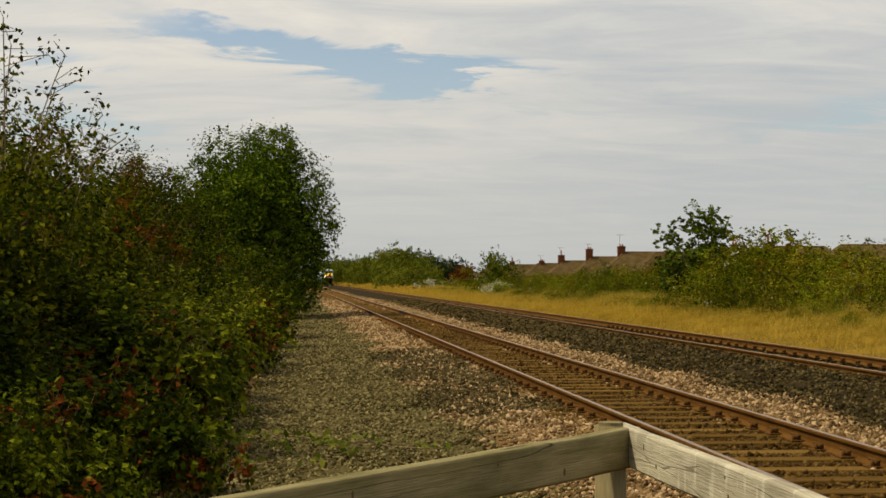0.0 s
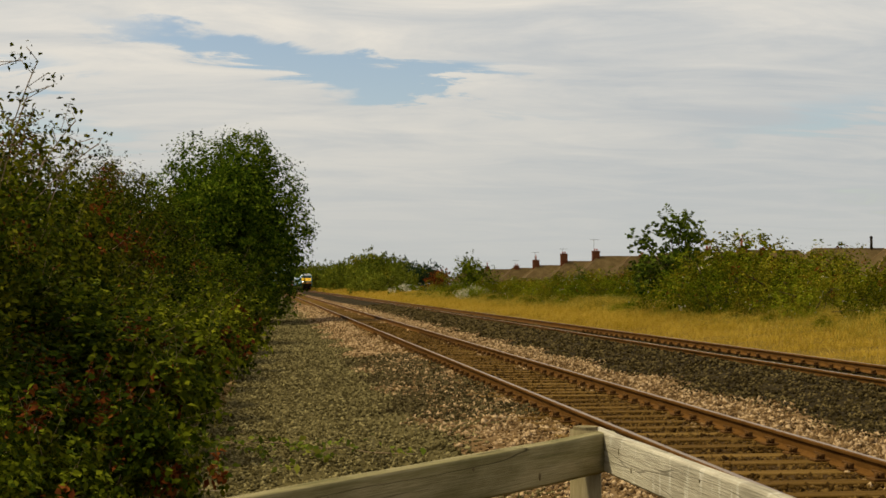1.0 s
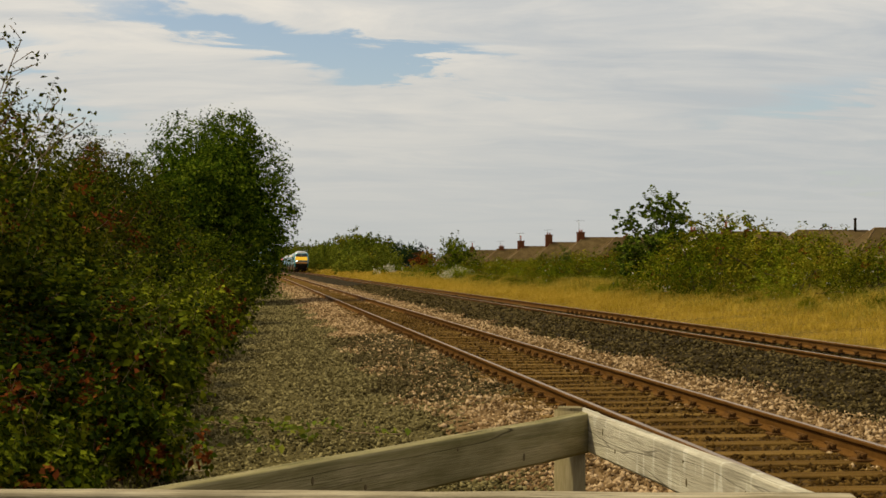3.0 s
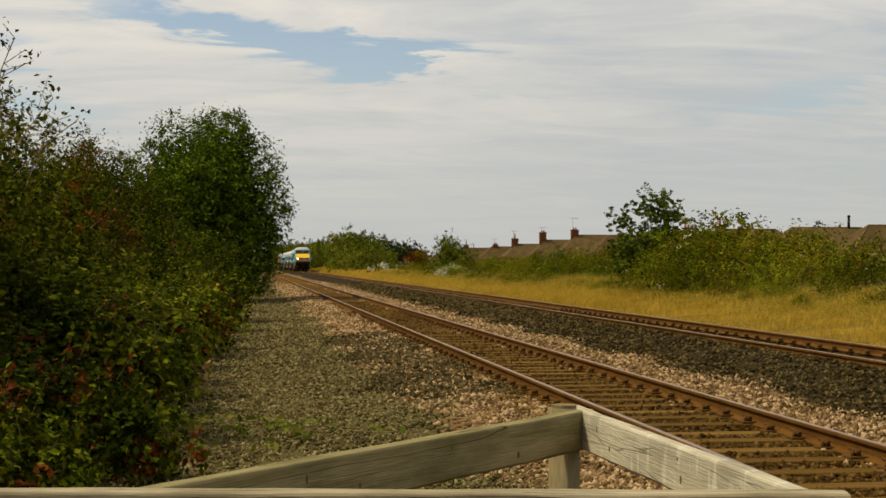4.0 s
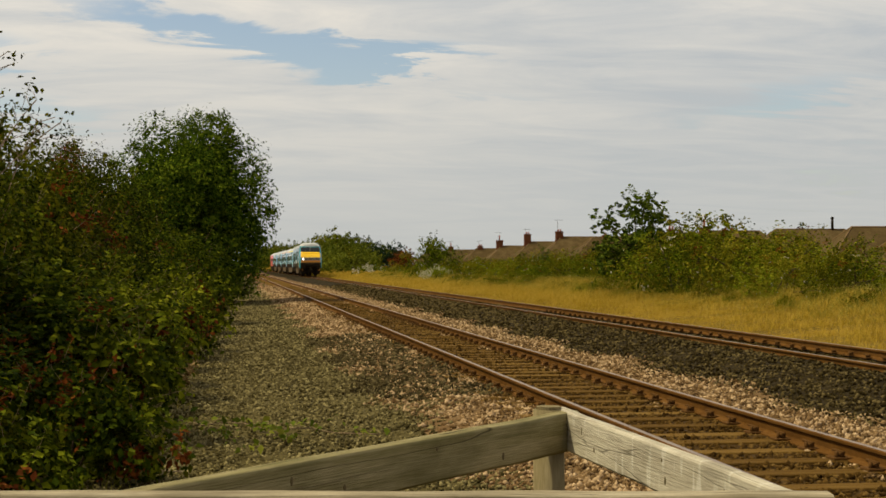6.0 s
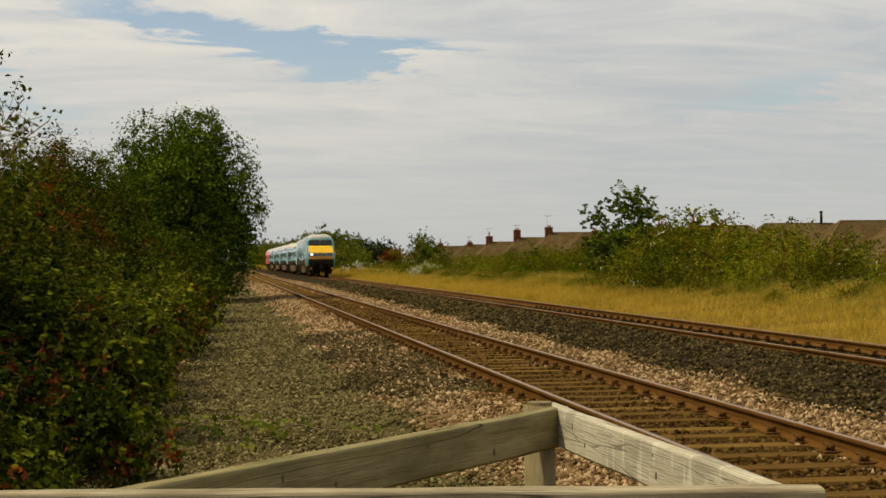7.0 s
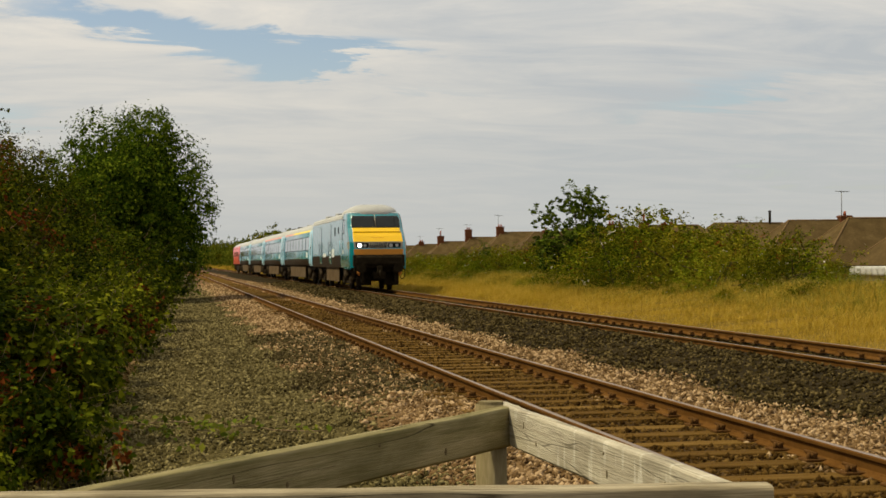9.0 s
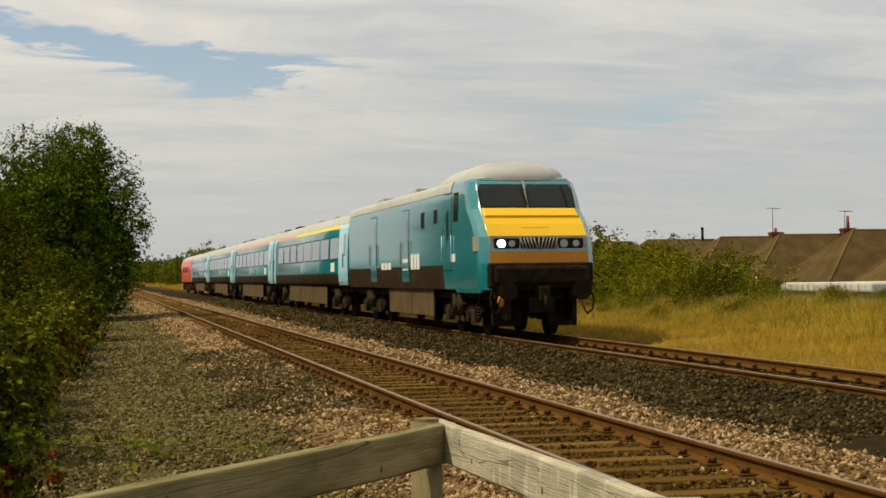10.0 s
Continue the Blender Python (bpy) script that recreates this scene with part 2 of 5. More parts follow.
L_BRAMBLE = leaf_material("bramble_leaf", [(0.005, 0.010, 0.0006), (0.029, 0.044, 0.0012), (0.165, 0.18, 0.007)], vary=0.2)
# yellow-green leaf, brightened so that sun on the hedge is in its colour
L_LOW = leaf_material("sunlit_yellow_green_leaf", [(0.014, 0.023, 0.001), (0.075, 0.09, 0.003), (0.28, 0.28, 0.014)], vary=0.2)
L_RUSSET = leaf_material("russet_leaf", [(0.0345, 0.008, 0.002), (0.1265, 0.032, 0.006), (0.276, 0.09, 0.018)])
L_OLIVE = leaf_material("olive_thicket_leaf", [(0.009, 0.012, 0.0008), (0.042, 0.047, 0.0015), (0.17, 0.16, 0.007)], vary=0.15)
L_TREE = leaf_material("tree_leaf", [(0.009, 0.019, 0.001), (0.045, 0.08, 0.003), (0.19, 0.23, 0.014)])
L_SMALL = leaf_material("sapling_leaf", [(0.012, 0.026, 0.002), (0.06, 0.09, 0.006), (0.19, 0.22, 0.025)])
L_BANK = leaf_material("bank_bush_leaf", [(0.018, 0.031, 0.001), (0.088, 0.112, 0.003), (0.26, 0.265, 0.014)], vary=0.3)
L_BANKOLIVE = leaf_material("bank_olive_leaf", [(0.025, 0.029, 0.001), (0.11, 0.105, 0.004), (0.27, 0.22, 0.016)], vary=0.3)
L_FAR = leaf_material("far_bush_leaf", [(0.035, 0.05, 0.004), (0.10, 0.118, 0.009), (0.20, 0.20, 0.02)], vary=0.15)
L_DARK = leaf_material("dark_tree_leaf", [(0.008, 0.02, 0.009), (0.02, 0.04, 0.014), (0.04, 0.06, 0.02)])
L_DRY = leaf_material("dead_straw_leaf", [(0.12, 0.07, 0.025), (0.26, 0.17, 0.07), (0.40, 0.28, 0.13)])
L_BLOOM = leaf_material("pale_bloom", [(0.35, 0.32, 0.22), (0.55, 0.50, 0.38), (0.7, 0.66, 0.55)])
M_BARK = material("bark", [(0.035, 0.025, 0.015), (0.09, 0.065, 0.04)], 0.9, 5, 40, 0.6)
M_TWIG = material("dry_twig", [(0.12, 0.08, 0.045), (0.26, 0.19, 0.11)], 0.85, 8, 60, 0.2)


# ---- mesh helpers ----
RNG = np.random.default_rng(7)


def mesh_from(name, verts, faces, mats, smooth=False):
    """verts (n, 3), faces (m, k) of one width, as a mesh with the given materials."""
    me = bpy.data.meshes.new(name)
    verts, faces = np.asarray(verts, np.float32), np.asarray(faces, np.int32)
    k = faces.shape[1]
    me.vertices.add(len(verts))
    me.vertices.foreach_set("co", verts.ravel())
    me.loops.add(faces.size)
    me.loops.foreach_set("vertex_index", faces.ravel())
    me.polygons.add(len(faces))
    me.polygons.foreach_set("loop_start", np.arange(0, faces.size, k, dtype=np.int32))
    for m in mats if isinstance(mats, (list, tuple)) else [mats]:
        me.materials.append(m)
    me.update(calc_edges=True)
    me.validate()
    if smooth:
        me.polygons.foreach_set("use_smooth", np.ones(len(faces), bool))
    return me


def part(name, data, mat=None, parent=None, label="", at=None):
    """Link a bmesh or a mesh as one object, under a thing or a part if one is given."""
    if isinstance(data, bmesh.types.BMesh):
        me = bpy.data.meshes.new(name)
        bmesh.ops.recalc_face_normals(data, faces=data.faces)
        data.to_mesh(me)
        data.free()
        for m in mat if isinstance(mat, (list, tuple)) else [mat]:
            me.materials.append(m)
    else:
        me = data
    ob = new(name, me)
    if parent is not None:
        ob.parent = parent
    if at is not None:
        ob.matrix_basis = at
    if label:
        ob["label"] = label
    return ob


def box(bm, lo, hi, bevel=0.0, m=0, turn=None):
    """Add a box between two corners, its edges bevelled."""
    size = [b - a for a, b in zip(lo, hi)]
    mid = [(a + b) / 2 for a, b in zip(lo, hi)]
    mat = Matrix.Translation(mid) @ Matrix.Diagonal((*size, 1))
    if turn is not None:
        mat = turn @ mat
    res = bmesh.ops.create_cube(bm, size=1, matrix=mat)
    fs = {f for v in res["verts"] for f in v.link_faces}
    for f in fs:
        f.material_index = m
    if bevel:
        es = list({e for v in res["verts"] for e in v.link_edges})
        r = bmesh.ops.bevel(bm, geom=es, offset=bevel, segments=2, affect="EDGES", profile=0.5)
        for f in r["faces"]:
            f.material_index = m


def tube(bm, a, b, r0, r1=None, n=8, m=0):
    """Add a round bar from a to b."""
    a, b = Vector(a), Vector(b)
    d = b - a
    turn = d.to_track_quat("Z", "Y").to_matrix().to_4x4()
    mat = Matrix.Translation((a + b) / 2) @ turn
    res = bmesh.ops.create_cone(bm, cap_ends=True, segments=n, radius1=r0, radius2=r0 if r1 is None else r1, depth=d.length, matrix=mat)
    for f in {f for v in res["verts"] for f in v.link_faces}:
        f.material_index = m
        f.smooth = len(f.verts) == 4


def prism(bm, profile, y0, y1, m=0, cap=True):
    """Sweep a closed (x, z) profile along y."""
    a = [bm.verts.new((x, y0, z)) for x, z in profile]
    b = [bm.verts.new((x, y1, z)) for x, z in profile]
    n = len(profile)
    for i in range(n):
        f = bm.faces.new((a[i], a[(i + 1) % n], b[(i + 1) % n], b[i]))
        f.material_index = m
    if cap:
        bm.faces.new(a).material_index = m
        bm.faces.new(b[::-1]).material_index = m


def leaf_arrays(points, out, size, spread=0.55, aspect=0.62, rng=RNG):
    """Folded kite-shaped leaves at points, their faces turned outwards and to the light; two triangles each."""
    n = len(points)
    face = out * 0.75 + rng.normal(0, spread, (n, 3)) + np.array([0, 0, 0.55])
    face /= np.linalg.norm(face, axis=1, keepdims=True) + 1e-9
    d = np.cross(face, rng.normal(0, 1, (n, 3)))
    d[:, 2] -= 0.25
    d /= np.linalg.norm(d, axis=1, keepdims=True) + 1e-9
    side = np.cross(d, face)
    side /= np.linalg.norm(side, axis=1, keepdims=True) + 1e-9
    up = np.cross(side, d)
    s = (size * rng.uniform(0.6, 1.35, n))[:, None]
    base, tip = points - d * s * 0.5, points + d * s * 0.5
    wide = points - d * s * 0.08
    left = wide + side * s * aspect * 0.5 + up * s * 0.10
    right = wide - side * s * aspect * 0.5 + up * s * 0.10
    verts = np.stack([base, left, tip, right], 1).reshape(-1, 3)
    i = np.arange(n)[:, None] * 4
    faces = np.concatenate([i + [0, 1, 2], i + [0, 2, 3]], 1).reshape(-1, 3)
    return verts, faces


def crown_points(lobes, count, rng, inner=0.55, spray=1, reach=0.5):
    """Points through a set of clumps (x, y, z, rx, ry, rz), most near the clumps' skins, with their outward ways; spray: leaves to each twig."""
    lobes = np.asarray(lobes, float)
    w = lobes[:, 3] * lobes[:, 4] + lobes[:, 4] * lobes[:, 5] + lobes[:, 3] * lobes[:, 5]
    m = max(1, count // spray)
    pick = rng.choice(len(lobes), m, p=w / w.sum())
    d = rng.normal(0, 1, (m, 3))
    d /= np.linalg.norm(d, axis=1, keepdims=True)
    r = inner + (1 - inner) * np.sqrt(rng.uniform(0, 1, m))
    r *= 1 + 0.10 * rng.normal(0, 1, m) * (rng.uniform(0, 1, m) > 0.7)
    L = lobes[pick]
    p = L[:, :3] + d * L[:, 3:] * r[:, None]
    if spray == 1:
        return p, d
    # leaves gathered along short twigs that rise out of the clump
    way = d + rng.normal(0, 0.45, (m, 3)) + np.array([0, 0, 0.4])
    way /= np.linalg.norm(way, axis=1, keepdims=True)
    span = reach * L[:, 3:].mean(1) * rng.uniform(0.4, 1.2, m)
    t = rng.uniform(-0.5, 0.8, (m, spray, 1))
    q = p[:, None] + way[:, None] * t * span[:, None, None] + rng.normal(0, 1, (m, spray, 3)) * span[:, None, None] * 0.26
    return q.reshape(-1, 3), np.repeat(d * 0.75 + way * 0.35, spray, 0)


def bush_lobes(rng, w, d, h, n=26, clump=0.32):
    """Clumps over a rounded mound w x d x h standing on z = 0."""
    out = []
    for i in range(n):
        a, u = rng.uniform(0, 2 * math.pi), rng.uniform(0.0, 1.0) ** 0.8
        el = u * math.pi / 2
        k = rng.uniform(0.66, 1.03)
        x, y, z = math.cos(el) * math.cos(a) * w / 2 * k, math.cos(el) * math.sin(a) * d / 2 * k, math.sin(el) * h * k * 0.88 + 0.1 * h
        s = clump * rng.uniform(0.5, 1.25)
        out.append((x, y, z * 0.92, s * w / 2, s * d / 2, s * h * 0.62))
    for i in range(8):
        out.append((rng.uniform(-.3, .3) * w, rng.uniform(-.3, .3) * d, rng.uniform(.25, .55) * h, w * .26, d * .26, h * .3))
    return out


def sprigs(lobes, count, length, rng):
    """Shoots that stick out of a crown: start and end points."""
    pts, way = crown_points(lobes, count, rng, 0.9)
    keep = way[:, 2] > -0.1
    pts, way = pts[keep], way[keep]
    way = way + rng.normal(0, 0.3, way.shape) + np.array([0, 0, 0.6])
    way /= np.linalg.norm(way, axis=1, keepdims=True)
    return pts, pts + way * (length * rng.uniform(0.3, 1.0, len(pts)))[:, None]


def stems_mesh(name, starts, ends, r, mat):
    """Thin three-sided stems."""
    starts, ends = np.asarray(starts, float), np.asarray(ends, float)
    n = len(starts)
    d = ends - starts
    d /= np.linalg.norm(d, axis=1, keepdims=True) + 1e-9
    s = np.cross(d, np.array([0.3, 0.5, 0.8]))
    s /= np.linalg.norm(s, axis=1, keepdims=True) + 1e-9
    u = np.cross(d, s)
    ring = [s, -0.5 * s + 0.87 * u, -0.5 * s - 0.87 * u]
    verts = np.stack([starts + r * v for v in ring] + [ends + 0.4 * r * v for v in ring], 1).reshape(-1, 3)
    i = np.arange(n)[:, None] * 6
    faces = np.concatenate([i + [0, 1, 4, 3], i + [1, 2, 5, 4], i + [2, 0, 3, 5]], 1).reshape(-1, 4)
    return mesh_from(name, verts, faces, mat)


def make_bush(name, seed, w, d, h, leaves, leaf, mat, shoots=30, shoot=0.5, extra=(), clump=0.32, n=26, stems=7, skin=0.55):
    """A bush or thicket: stems from the ground, a crown of clumps of leaves with leafy shoots. extra: (material, share) of other leaves."""
    rng = np.random.default_rng(seed)
    top = new(name)
    lobes = bush_lobes(rng, w, d, h, n, clump)
    pts, way = crown_points(lobes, leaves, rng, skin, 12)
    pts[:, 2] = np.maximum(pts[:, 2], 0.03 + 0.05 * rng.uniform(0, 1, len(pts)))
    a, b = sprigs(lobes, shoots, shoot, rng)
    per = 14
    t = rng.uniform(0.1, 1.0, (len(a), per, 1))
    sp = (a[:, None] + (b - a)[:, None] * t + rng.normal(0, leaf * 0.5, (len(a), per, 3))).reshape(-1, 3)
    sw = np.repeat((b - a) / (np.linalg.norm(b - a, axis=1, keepdims=True) + 1e-9), per, 0)
    pts, way = np.concatenate([pts, sp]), np.concatenate([way, sw])
    v, f = leaf_arrays(pts, way, leaf, rng=rng)
    me = mesh_from("crown", v, f, [mat] + [m for m, s in extra])
    if extra:
        idx = np.zeros(len(pts), np.int32)
        # other colours come in patches
        for j, (m, share) in enumerate(extra):
            c = pts[rng.choice(len(pts), 7)]
            near = np.min(np.linalg.norm(pts[:, None] - c[None], axis=2), 1)
            lim = np.quantile(near, share * 1.4)
            idx[(near < lim) & (rng.uniform(0, 1, len(pts)) < 0.75)] = j + 1
        me.polygons.foreach_set("material_index", np.repeat(idx, 2))
    part("crown", me, None, top)
    s0, s1 = [], []
    for i in range(stems):
        p = Vector((rng.uniform(-.18, .18) * w, rng.uniform(-.18, .18) * d, 0))
        L = lobes[rng.integers(len(lobes))]
        q = Vector(L[:3])
        mid = p.lerp(q, 0.5) + Vector((0, 0, 0.12 * h))
        s0 += [p, mid]
        s1 += [mid, q]
    me = stems_mesh("stems", np.array([tuple(p) for p in s0]), np.array([tuple(p) for p in s1]), 0.018 * h, M_BARK)
    tagged(part("stem", me, None, top), kind="stuff")
    if len(a):
        tagged(part("twig", stems_mesh("shoots", a, b, 0.003 + 0.0006 * h, M_TWIG), None, top), kind="stuff")
    return top


def make_tree(name, seed, w, h, trunk_h, leaves, leaf, mat, shoots=120, shoot=0.7, n=46, clump=0.27, extra=()):
    """A tree: tapered trunk, limbs that fork, a crown of clumps with gaps and leafy shoots at its skin."""
    rng = np.random.default_rng(seed)
    top = new(name)
    bm = bmesh.new()
    r = 0.022 * h
    tube(bm, (0, 0, -0.2), (0.05, 0, trunk_h), r, r * 0.75, 10)
    lobes = []
    ch = h - trunk_h * 0.6
    z0 = trunk_h * 0.6
    for i in range(n):
        a = rng.uniform(0, 2 * math.pi)
        zz = rng.uniform(0.08, 0.97)
        rad = w / 2 * math.sqrt(max(0.02, 1 - ((zz - 0.45) / 0.56) ** 2)) * rng.uniform(0.66, 1.0)
        s = clump * w / 2 * rng.uniform(0.6, 1.3)
        lobes.append((math.cos(a) * rad * 0.82, math.sin(a) * rad * 0.82, z0 + zz * ch * 0.93, s, s, s * 1.15))
    part("trunk", bm, M_BARK, top)
    s0, s1 = [], []
    for L in lobes[::2]:
        base = Vector((0.03, 0, trunk_h * rng.uniform(0.7, 1.0) + 0.25 * (L[2] - trunk_h)))
        mid = base.lerp(Vector(L[:3]), 0.55) + Vector((0, 0, 0.05 * h))
        s0 += [(0, 0, base.z * 0.8), tuple(base), tuple(mid)]
        s1 += [tuple(base), tuple(mid), L[:3]]
    tagged(part("limb", stems_mesh("limbs", np.array(s0), np.array(s1), 0.008 * h, M_BARK), None, top), kind="stuff")
    for i in range(10):
        lobes.append((rng.uniform(-.2, .2) * w, rng.uniform(-.2, .2) * w, z0 + rng.uniform(.2, .7) * ch, w * .2, w * .2, ch * .2))
    pts, way = crown_points(lobes, leaves, rng, 0.7, 14, 0.36)
    a, b = sprigs(lobes, shoots, shoot, rng)
    per = 16
    t = rng.uniform(0.1, 1.05, (len(a), per, 1))
    sp = (a[:, None] + (b - a)[:, None] * t + rng.normal(0, leaf * 0.5, (len(a), per, 3))).reshape(-1, 3)
    sw = np.repeat((b - a) / (np.linalg.norm(b - a, axis=1, keepdims=True) + 1e-9), per, 0)
    v, f = leaf_arrays(np.concatenate([pts, sp]), np.concatenate([way, sw]), leaf, rng=rng)
    part("crown", mesh_from("crown", v, f, [mat]), None, top)
    return top


def place(ob, x, y, z=0.0, rz=0.0, s=(1, 1, 1)):
    ob.matrix_basis = pose(x, y, z, 0, 0, rz) @ Matrix.Diagonal((*s, 1))
    return ob


def again(ob, x, y, z=0.0, rz=0.0, s=(1, 1, 1)):
    """Another one of a thing, turned and scaled."""
    c = copy_thing(ob, Matrix.Identity(4))
    c.matrix_basis = pose(x, y, z, 0, 0, rz) @ Matrix.Diagonal((*s, 1))
    return c


# ---- ground ----
X1, X2, GAUGE, FAR_Z = 3.567, 8.934, 1.505, 0.065
CESS_Z = -0.30
# cross-section of the railway land: x, z
SECTION = [(-400, -0.6), (-60, -0.5), (-9, -0.3), (-3, -0.30), (1.3, -0.30), (2.0, -0.27), (2.75, -0.165), (3.2, -0.17), (3.35, -0.168), (5.2, -0.168), (5.35, -0.17),
           (5.9, -0.15), (6.6, -0.20), (7.4, -0.15), (8.1, -0.06), (8.6, -0.03), (8.86, -0.025), (9.0, -0.125), (10.4, -0.125), (10.8, -0.12), (11.3, -0.13), (11.9, -0.22), (13.2, -0.05), (14.5, 0.15),
           (16.5, 0.5), (19, 0.75), (24, 0.6), (30, 0.2), (60, 0.1), (900, 0.0)]


def ground_z(x):
    return float(np.interp(x, [a for a, b in SECTION], [b for a, b in SECTION]))


def build_ground():
    ys = np.unique(np.concatenate([np.linspace(-60, 8, 12), np.linspace(8, 60, 70), np.geomspace(60, 4500, 60)]))
    xs = np.unique(np.concatenate([[a for a, b in SECTION], np.linspace(-3, 13, 65), np.linspace(13, 30, 25), [-3000, -1500, 2000, 3500]]))
    rng = np.random.default_rng(3)
    X, Y = np.meshgrid(xs, ys)
    Z = np.interp(X, [a for a, b in SECTION], [b for a, b in SECTION]) + rng.normal(0, 0.006, X.shape)
    verts = np.stack([X, Y, Z], 2).reshape(-1, 3)
    nx = len(xs)
    i, j = np.meshgrid(np.arange(nx - 1), np.arange(len(ys) - 1))
    a = (j * nx + i).ravel()
    faces = np.stack([a, a + 1, a + nx + 1, a + nx], 1)
    mats = [M_CESS, M_BALLAST, M_BROWNBED, M_DARKBED, M_SOIL, M_FIELD]
    me = mesh_from("ground", verts, faces, mats, True)
    cx = verts[faces].mean(1)
    wob = np.array([noise.noise(Vector((p[0] * .7, p[1] * .35, 1))) for p in cx]) * 0.45
    x = cx[:, 0] + wob
    # grey stone lies up to the rail along one stretch
    x = np.where((cx[:, 1] > 17) & (cx[:, 1] < 34) & (x < 3.1), 0.0, x)
    idx = np.select([cx[:, 0] < -9, x < 2.1, x < 3.2, cx[:, 0] < 5.35, x < 6.7, x < 11.4, cx[:, 0] < 40], [5, 0, 1, 2, 1, 3, 4], 5)
    me.polygons.foreach_set("material_index", idx.astype(np.int32))
    tagged(part("ground", me), "trackside ground of gravel, ballast and dry grass reaching the horizon", "ground", kind="structure")


build_ground()


# ---- rails and sleepers ----
RAIL = [(-.07, 0), (.07, 0), (.07, .012), (.02, .03), (.009, .045), (.009, .118), (.033, .128), (.035, .150), (.026, .159), (-.026, .159),
        (-.035, .150), (-.033, .128), (-.009, .118), (-.009, .045), (-.02, .03), (-.07, .012)]


def build_track(name, x0, z0, label):
    track = tagged(new(name), label, "railway track", kind="structure")
    for x in (x0, x0 + GAUGE):
        bm = bmesh.new()
        prism(bm, [(x + px, z0 - .159 + pz) for px, pz in RAIL], -30, 900)
        bm.faces.ensure_lookup_table()
        for f in bm.faces:
            c = f.calc_center_median()
            if abs(c.z - z0) < 0.003 and abs(f.normal.z) > -1:
                f.material_index = 1
        part("rail", bm, [M_RAIL, M_RAILTOP], track, "rust-brown steel rail with a worn bright top")
    return track


near_track = build_track("near_track", X1, 0.0, "rusty railway track on buff stone ballast")
far_track = build_track("far_track", X2, FAR_Z, "rusty railway track on dark stone ballast")


def build_sleepers(track, x0, z0, top, y0, y1, seat=0.0):
    rng = np.random.default_rng(11)
    bm = bmesh.new()
    box(bm, (-1.3, -.125, -.14), (1.3, .125, 0), 0.012)
    sleeper = bpy.data.meshes.new("sleeper")
    bm.to_mesh(sleeper)
    bm.free()
    sleeper.materials.append(M_SLEEPER)
    bm = bmesh.new()
    box(bm, (-.17, -.085, 0), (.17, .085, .022), 0.006)
    for s in (-1, 1):
        box(bm, (s * .085 - .022, -.05, .02), (s * .085 + .022, .05, .055), 0.006)
        tube(bm, (s * .105, -.075, .05), (s * .105, .05, .055), 0.014, n=6)
        tube(bm, (s * .075, -.06, .06), (s * .125, .055, .075), 0.013, n=6)
        tube(bm, (s * .13, -.03, .0), (s * .13, -.03, .07), 0.016, n=6)
    chair = bpy.data.meshes.new("rail_fastening")
    bm.to_mesh(chair)
    bm.free()
    chair.materials.append(M_IRON)
    n = int((y1 - y0) / 0.667)
    for i in range(n):
        y = y0 + i * 0.667
        ob = part("sleeper", sleeper, None, track, at=pose(x0 + GAUGE / 2 + rng.normal(0, .012), y + rng.normal(0, .012), top + rng.normal(0, .005), 0, 0, rng.normal(0, .35)))
        if y < 48:
            for s in (-1, 1):
                part("rail_fastening", chair, None, ob, at=pose(s * GAUGE / 2, 0, seat))
    # the rest of the sleepers, far off
    n2 = 500
    v, f = [], []
    for i in range(n2):
        y = y0 + (n + i) * 0.667
        k = len(v)
        for yy in (y - .12, y + .12):
            v += [(x0 + GAUGE / 2 - 1.3, yy, top - .1), (x0 + GAUGE / 2 + 1.3, yy, top - .1), (x0 + GAUGE / 2 + 1.3, yy, top), (x0 + GAUGE / 2 - 1.3, yy, top)]
        f += [(k, k + 1, k + 2, k + 3), (k + 4, k + 7, k + 6, k + 5), (k + 3, k + 2, k + 6, k + 7)]
    tagged(part("far_sleepers", mesh_from("far_sleepers", v, f, M_SLEEPER), None, track), kind="stuff")


build_sleepers(near_track, X1, 0.0, -0.150, 6.2, 110)
build_sleepers(far_track, X2, FAR_Z, -0.125, 12.2, 110, 0.032)


